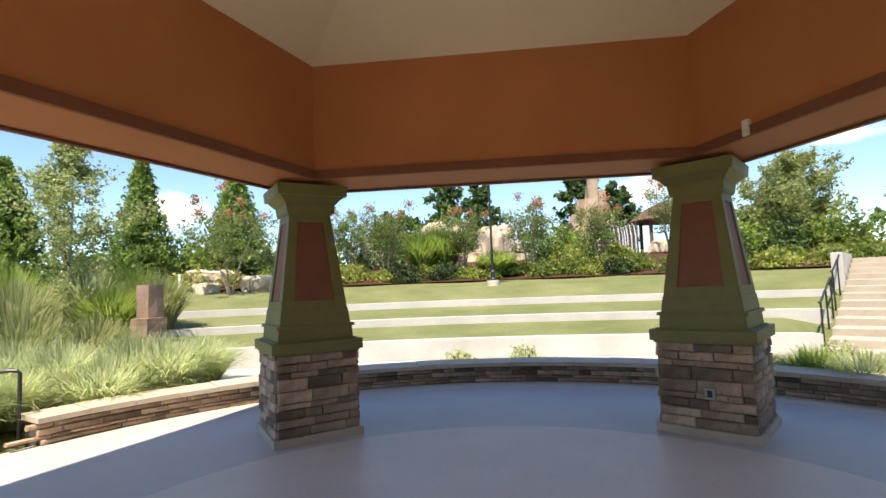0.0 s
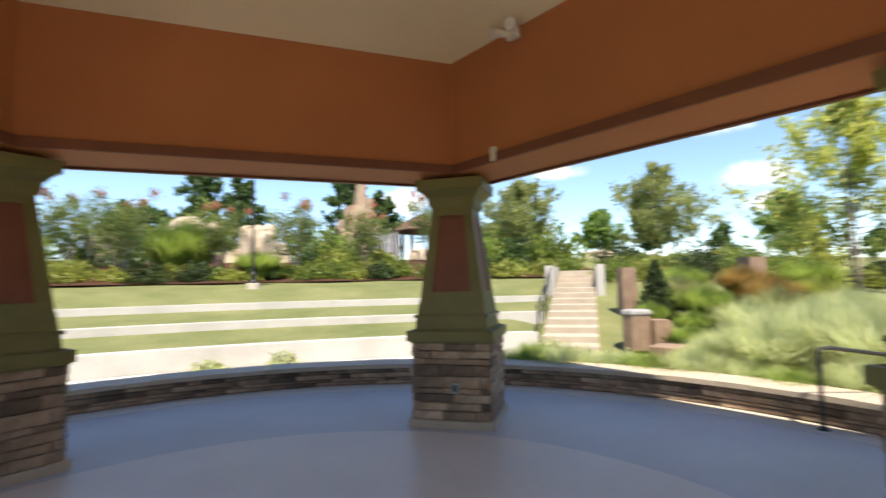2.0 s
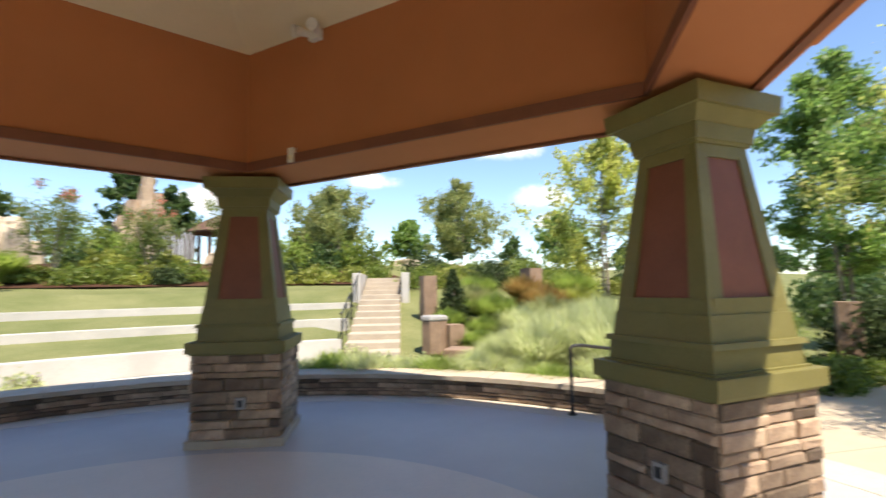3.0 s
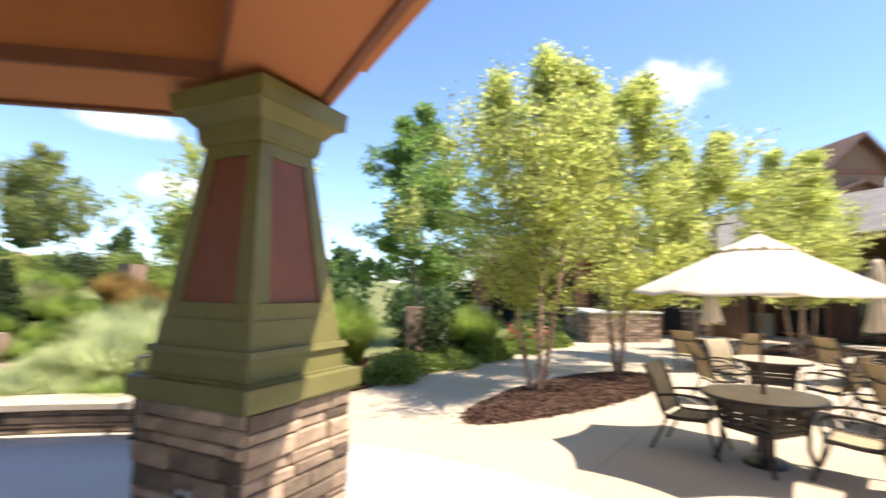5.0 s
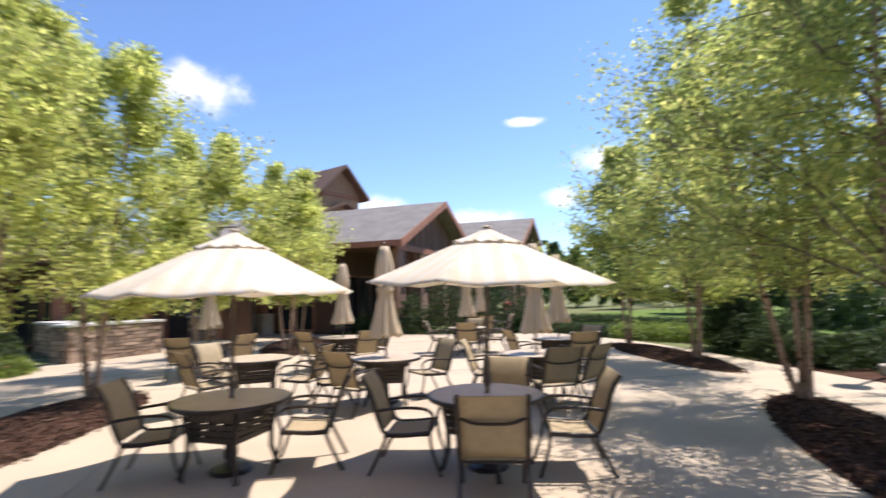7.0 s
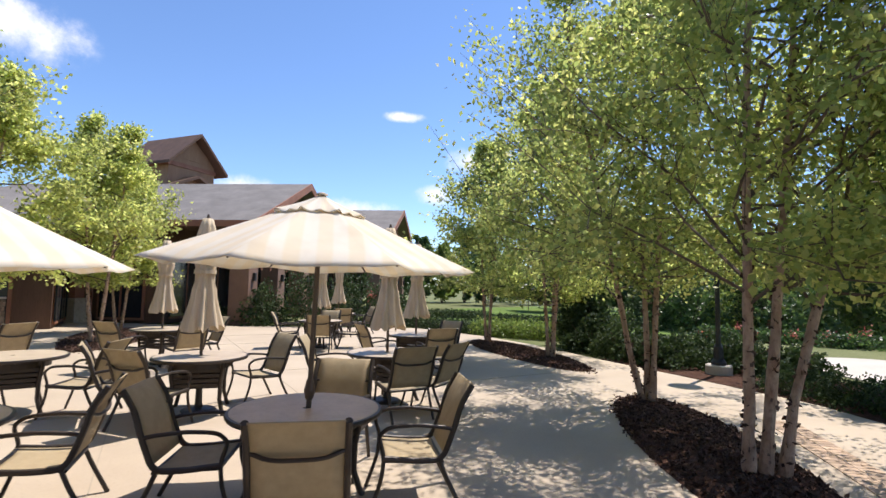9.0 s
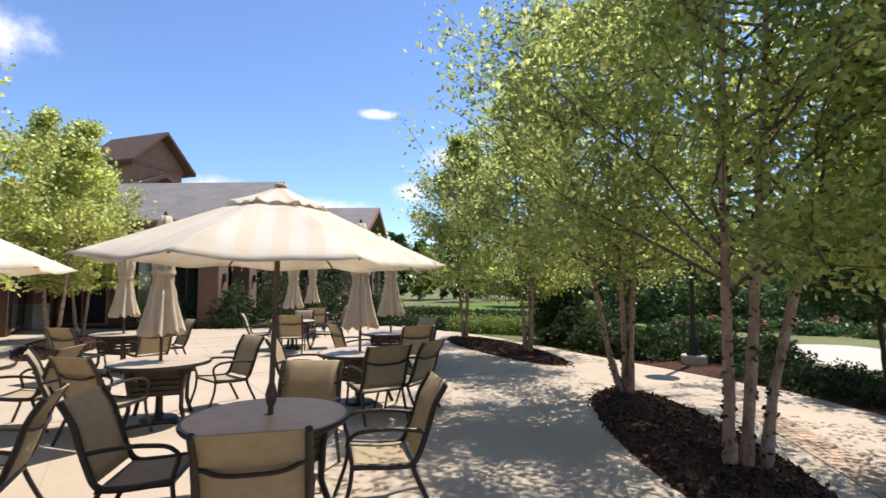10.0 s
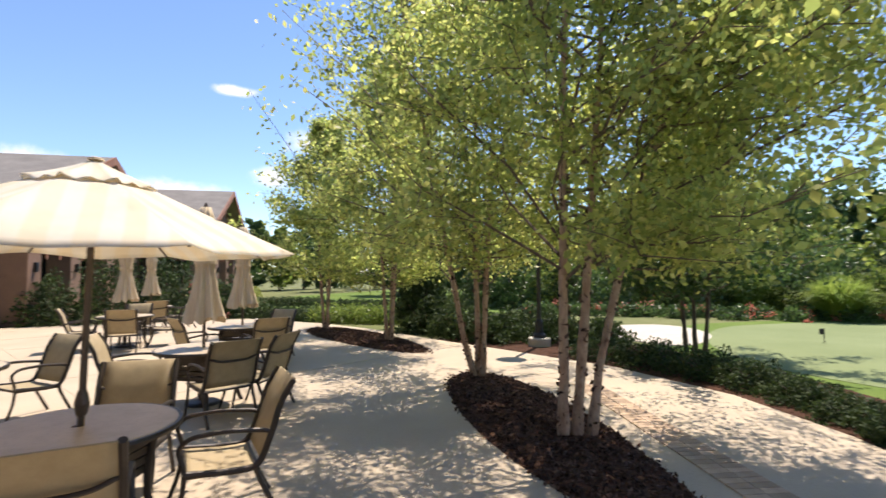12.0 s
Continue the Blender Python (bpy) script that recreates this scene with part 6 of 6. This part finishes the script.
mulch_patch("ground_bed_south", [(-2.4, -6.0), (-0.95, -6.2), (-0.75, -8.4), (-0.18, -10.05), (1.2, -11.9), (3.3, -13.5), (5.4, -15.0), (5.0, -16.6), (2.6, -15.6), (0.2, -14.6), (-1.4, -12.2), (-2.2, -9.4)], "dark mulch of the hedge bed along the walk", -0.012)
bm = bmesh.new()
prism(bm, [(6.6, -19.6), (10.9, -19.6), (13.5, -20.6), (19.0, -25.5), (23.0, -38.0), (20.0, -52.0), (6.0, -52.0), (2.0, -30.0)], -0.1, -0.03)
tagged(link("ground_lawn_south", bm, M_ROUGH), "bright green mown lawn before the lodge", "lawn", kind="structure")
for k, (x, y, r) in enumerate(((22.3, -30.6, 0.55), (23.2, -32.4, 0.6), (24.4, -34.5, 0.6), (20.9, -28.4, 0.5))):
    bush("topiary_ball", "round clipped yellow-green shrub by the lawn", x, y, r, r, r * 1.5, 1500, 0.07, L_LIME, 860 + k, -0.03, "round clipped shrubs", rough=0.06)
flag = thing("golf_flag", "small dark flag in the putting green cup", "flag", at=pose(-3.87, -16.3, -0.03))
bm = bmesh.new()
tube(bm, [(0, 0, 0), (0, 0, 0.34)], 0.012, 6)
part("stick", bm, M_BLACK, flag)
bm = bmesh.new()
box(bm, (0.05, 0, 0.26), (0.10, 0.012, 0.14), bevel=0.003)
part("flag_cloth", bm, M_BLACK, flag)
for k, (x, y, r, h) in enumerate(((0.6, -12.2, 0.7, 0.62), (-0.1, -11.4, 0.65, 0.6), (-0.6, -10.7, 0.6, 0.5), (1.4, -12.9, 0.7, 0.6), (-0.9, -9.9, 0.5, 0.4), (-1.1, -9.1, 0.5, 0.35), (-1.25, -8.3, 0.5, 0.3))):
    bush("hedge_shrub", "low dark clipped hedge shrub along the walk", x, y, r, r, h * 0.75, 3400, 0.038, L_BOX, 800 + k, -0.02, "walk hedge shrubs")
for k, (x, y, r, h) in enumerate(((3.9, -15.0, 0.8, 0.75), (2.4, -15.3, 0.9, 0.7), (4.9, -15.7, 0.9, 0.95), (1.4, -14.9, 0.7, 0.6), (3.2, -16.1, 0.9, 0.75), (6.1, -16.6, 1.0, 1.0))):
    bush("rhododendron", "glossy dark green broadleaf shrub beside the walk", x, y, r, r, h, 3200, 0.075, L_BOX, 820 + k, -0.02, "broadleaf shrubs")
conifer(11.6, 11.9, 1.8, 0.62, 5000, 841, level(11.6, 11.9) - 0.05, L_BOX, "small dark green conifer beside the stone bin")
conifer(6.4, -17.3, 2.9, 1.1, 6000, 840, -0.05, L_BOX, "dark green broad conifer beside the lawn")
birch(-0.55, -14.2, [(0.16, 0.0, 0.25, 0.1), (0, 0.03, 0.0, -0.2), (-0.18, 0.05, -0.3, 0.2)], 5.8, 3.3, 30000, 43, 0.085, M_TWIG, L_DARK, 1.5, "garden_tree", "small dark-leaved tree beside the putting green", 1.0)
for k, (x, y, r, h) in enumerate(((-7.0, -22.6, 1.3, 1.75), (-9.4, -21.6, 1.3, 1.7), (-5.0, -25.5, 1.3, 2.3))):
    grass_clump("grass_clump", "big round lime green fountain grass", x, y, r, h, 2200, L_GBALL, 850 + k, -0.05, width=0.022, arch=1.5)
for k in range(22):
    x, y = 3.5 - 12.5 * k / 21, -24.2 + 0.6 * math.sin(k * 2.2) + 2.2 * k / 21
    bush("flower_shrub", "low shrub with coral flowers behind the putting green", x, y, 0.6, 0.5, 0.5, 500, 0.09, L_DARK, 870 + k, -0.05, "coral flower shrubs", flowers=1)
for k, (x0, y0, x1, y1, n) in enumerate(((10.6, -18.9, 6.9, -18.9, 7), (15.5, -20.5, 11.4, -19.2, 6), (14.5, -26.5, 6.5, -26.5, 11), (18.0, -26.6, 15.6, -27.4, 5))):
    for j in range(n):
        t = j / (n - 1)
        bush("hedge_shrub", "low clipped green hedge shrub at the lawn", x0 + (x1 - x0) * t, y0 + (y1 - y0) * t, 0.55, 0.5, (0.6, 0.5, 0.38, 0.45)[k], 1000, 0.07, (L_SHRUB, L_BOX)[k > 0], 900 + 20 * k + j, -0.05, "lawn hedge shrubs", square=True)
for k, (x, y, r, h) in enumerate(((18.3, -17.4, 1.4, 2.6), (17.0, -18.6, 1.3, 2.3), (19.8, -16.0, 1.0, 1.7), (15.8, -19.8, 1.1, 1.7), (21.3, -14.8, 0.8, 0.9), (16.8, -20.4, 1.0, 0.9), (18.6, -22.6, 0.7, 0.6), (17.6, -24.0, 0.7, 0.6))):
    bush("shrub", "dark green shrub against the lodge", x, y, r, r, h, 2600, 0.10, (L_BOX, L_SHRUB)[k > 4], 1000 + k, -0.03, "lodge shrubs", flowers=3 if k in (3, 6) else 0)
for k, (x, y) in enumerate(((17.3, -39.3), (15.0, -41.0))):
    t = thing("far_umbrella", "distant white umbrella beyond the lawn", "umbrella", "distant umbrellas", at=pose(x, y, -0.05))
    bm = bmesh.new()
    lathe(bm, [(1.3, 1.62), (1.32, 1.66), (0.05, 2.2)], 10)
    part("canopy", bm, M_WHITE, t)
    bm = bmesh.new()
    tube(bm, [(0, 0, 0), (0, 0, 1.7)], 0.03, 6)
    part("pole", bm, M_POLE, t)
for k in range(16):
    x, y = 6.0 - 21.0 * k / 15, -28.0 + 3.5 * k / 15 + 0.8 * math.sin(k * 1.9)
    bush("hedge_mass", "tall dark green shrub behind the flower bed", x, y, 1.5, 1.3, 2.6 + 0.8 * math.sin(k * 2.7), 2600, 0.14, (L_BOX, L_DARK, L_SHRUB)[k % 3], 1400 + k, -0.05, "tall shrubs behind the green")
_rt = random.Random(21)
for k in range(40):
    a = radians(-140 + 100 * k / 39)
    d = 38 + _rt.uniform(-4, 10) if k < 28 else 54 + _rt.uniform(-4, 10)
    x, y = 2 + d * math.cos(a), -2 + d * math.sin(a)
    if 24 < x and y > -36:
        continue
    birch(x, y, [(0.1, 0, 0.3, 0.2), (-0.1, 0.05, -0.3, -0.2)], _rt.uniform(6.0, 8.8), 3.6, 4800, 1100 + k, 0.30, M_TWIG, (L_DARK, L_DARK, L_SHRUB)[k % 3], 0.7, "far_tree", "distant dark green tree beyond the lawn", 1.0, -0.1)
for k in range(18):
    x, y = 30 + 22 * (k % 6) + _rt.uniform(-4, 4), 44 - 3 * k + _rt.uniform(-4, 4)
    birch(x, y, [(0.1, 0, 0.3, 0.2)], _rt.uniform(3.5, 5.5), 3.0, 2200, 1200 + k, 0.34, M_TWIG, L_DARK, 0.7, "far_tree", "distant dark green tree", 1.0, level(x, y) - 0.1)

# ---------------------------------------------------------------- pieces last: wall stones and pavers
_rw = random.Random(77)
_shared = [[stone_mesh("stone", w, h, 0.06, _rw) for w in (0.20, 0.28, 0.36, 0.46)] for h in (0.05, 0.07, 0.085)]
for side, R in ((1, WR0 + 0.05),):
    z = 0.0
    for course in (1, 0, 2, 1):
        hh = (0.05, 0.07, 0.085)[course]
        a = WA0
        while a < WA1 - 1.0:
            j = _rw.randrange(4)
            w = (0.20, 0.28, 0.36, 0.46)[j]
            da = math.degrees(w / R)
            ob = new("stone", _shared[course][j])
            ob.parent = wall
            am = radians(a)
            # the stone's width runs along the curve, its face towards the centre
            ob.matrix_basis = Matrix.Translation((GC[0] + (R - _rw.uniform(0, 0.02)) * math.cos(am), GC[1] + (R - _rw.uniform(0, 0.015)) * math.sin(am), 0.012 + z)) @ Matrix.Rotation(radians(a + da / 2 + 90), 4, "Z")
            a += da
        z += hh
_pv = bpy.data.meshes.new("paver")
bm = bmesh.new()
box(bm, (0, 0, 0.01), (0.095, 0.195, 0.028), bevel=0.004)
bm.to_mesh(_pv)
bm.free()
_pv.materials.append(M_PAVER)
band = tagged(new("pavement_edge"), "tan brick paver edging beside the walk", "paving", kind="structure")
for k in range(46):
    for row in range(2):
        d = Vector((-0.319, 0.948, 0)) * (0.102 * k)
        o = Vector((-0.948, -0.319, 0)) * (0.2 * row)
        ob = new("paver", _pv)
        ob.parent = band
        ob.matrix_basis = Matrix.Translation(Vector((1.90, -10.2, -0.013)) + d + o) @ Matrix.Rotation(radians(108.6), 4, "Z")
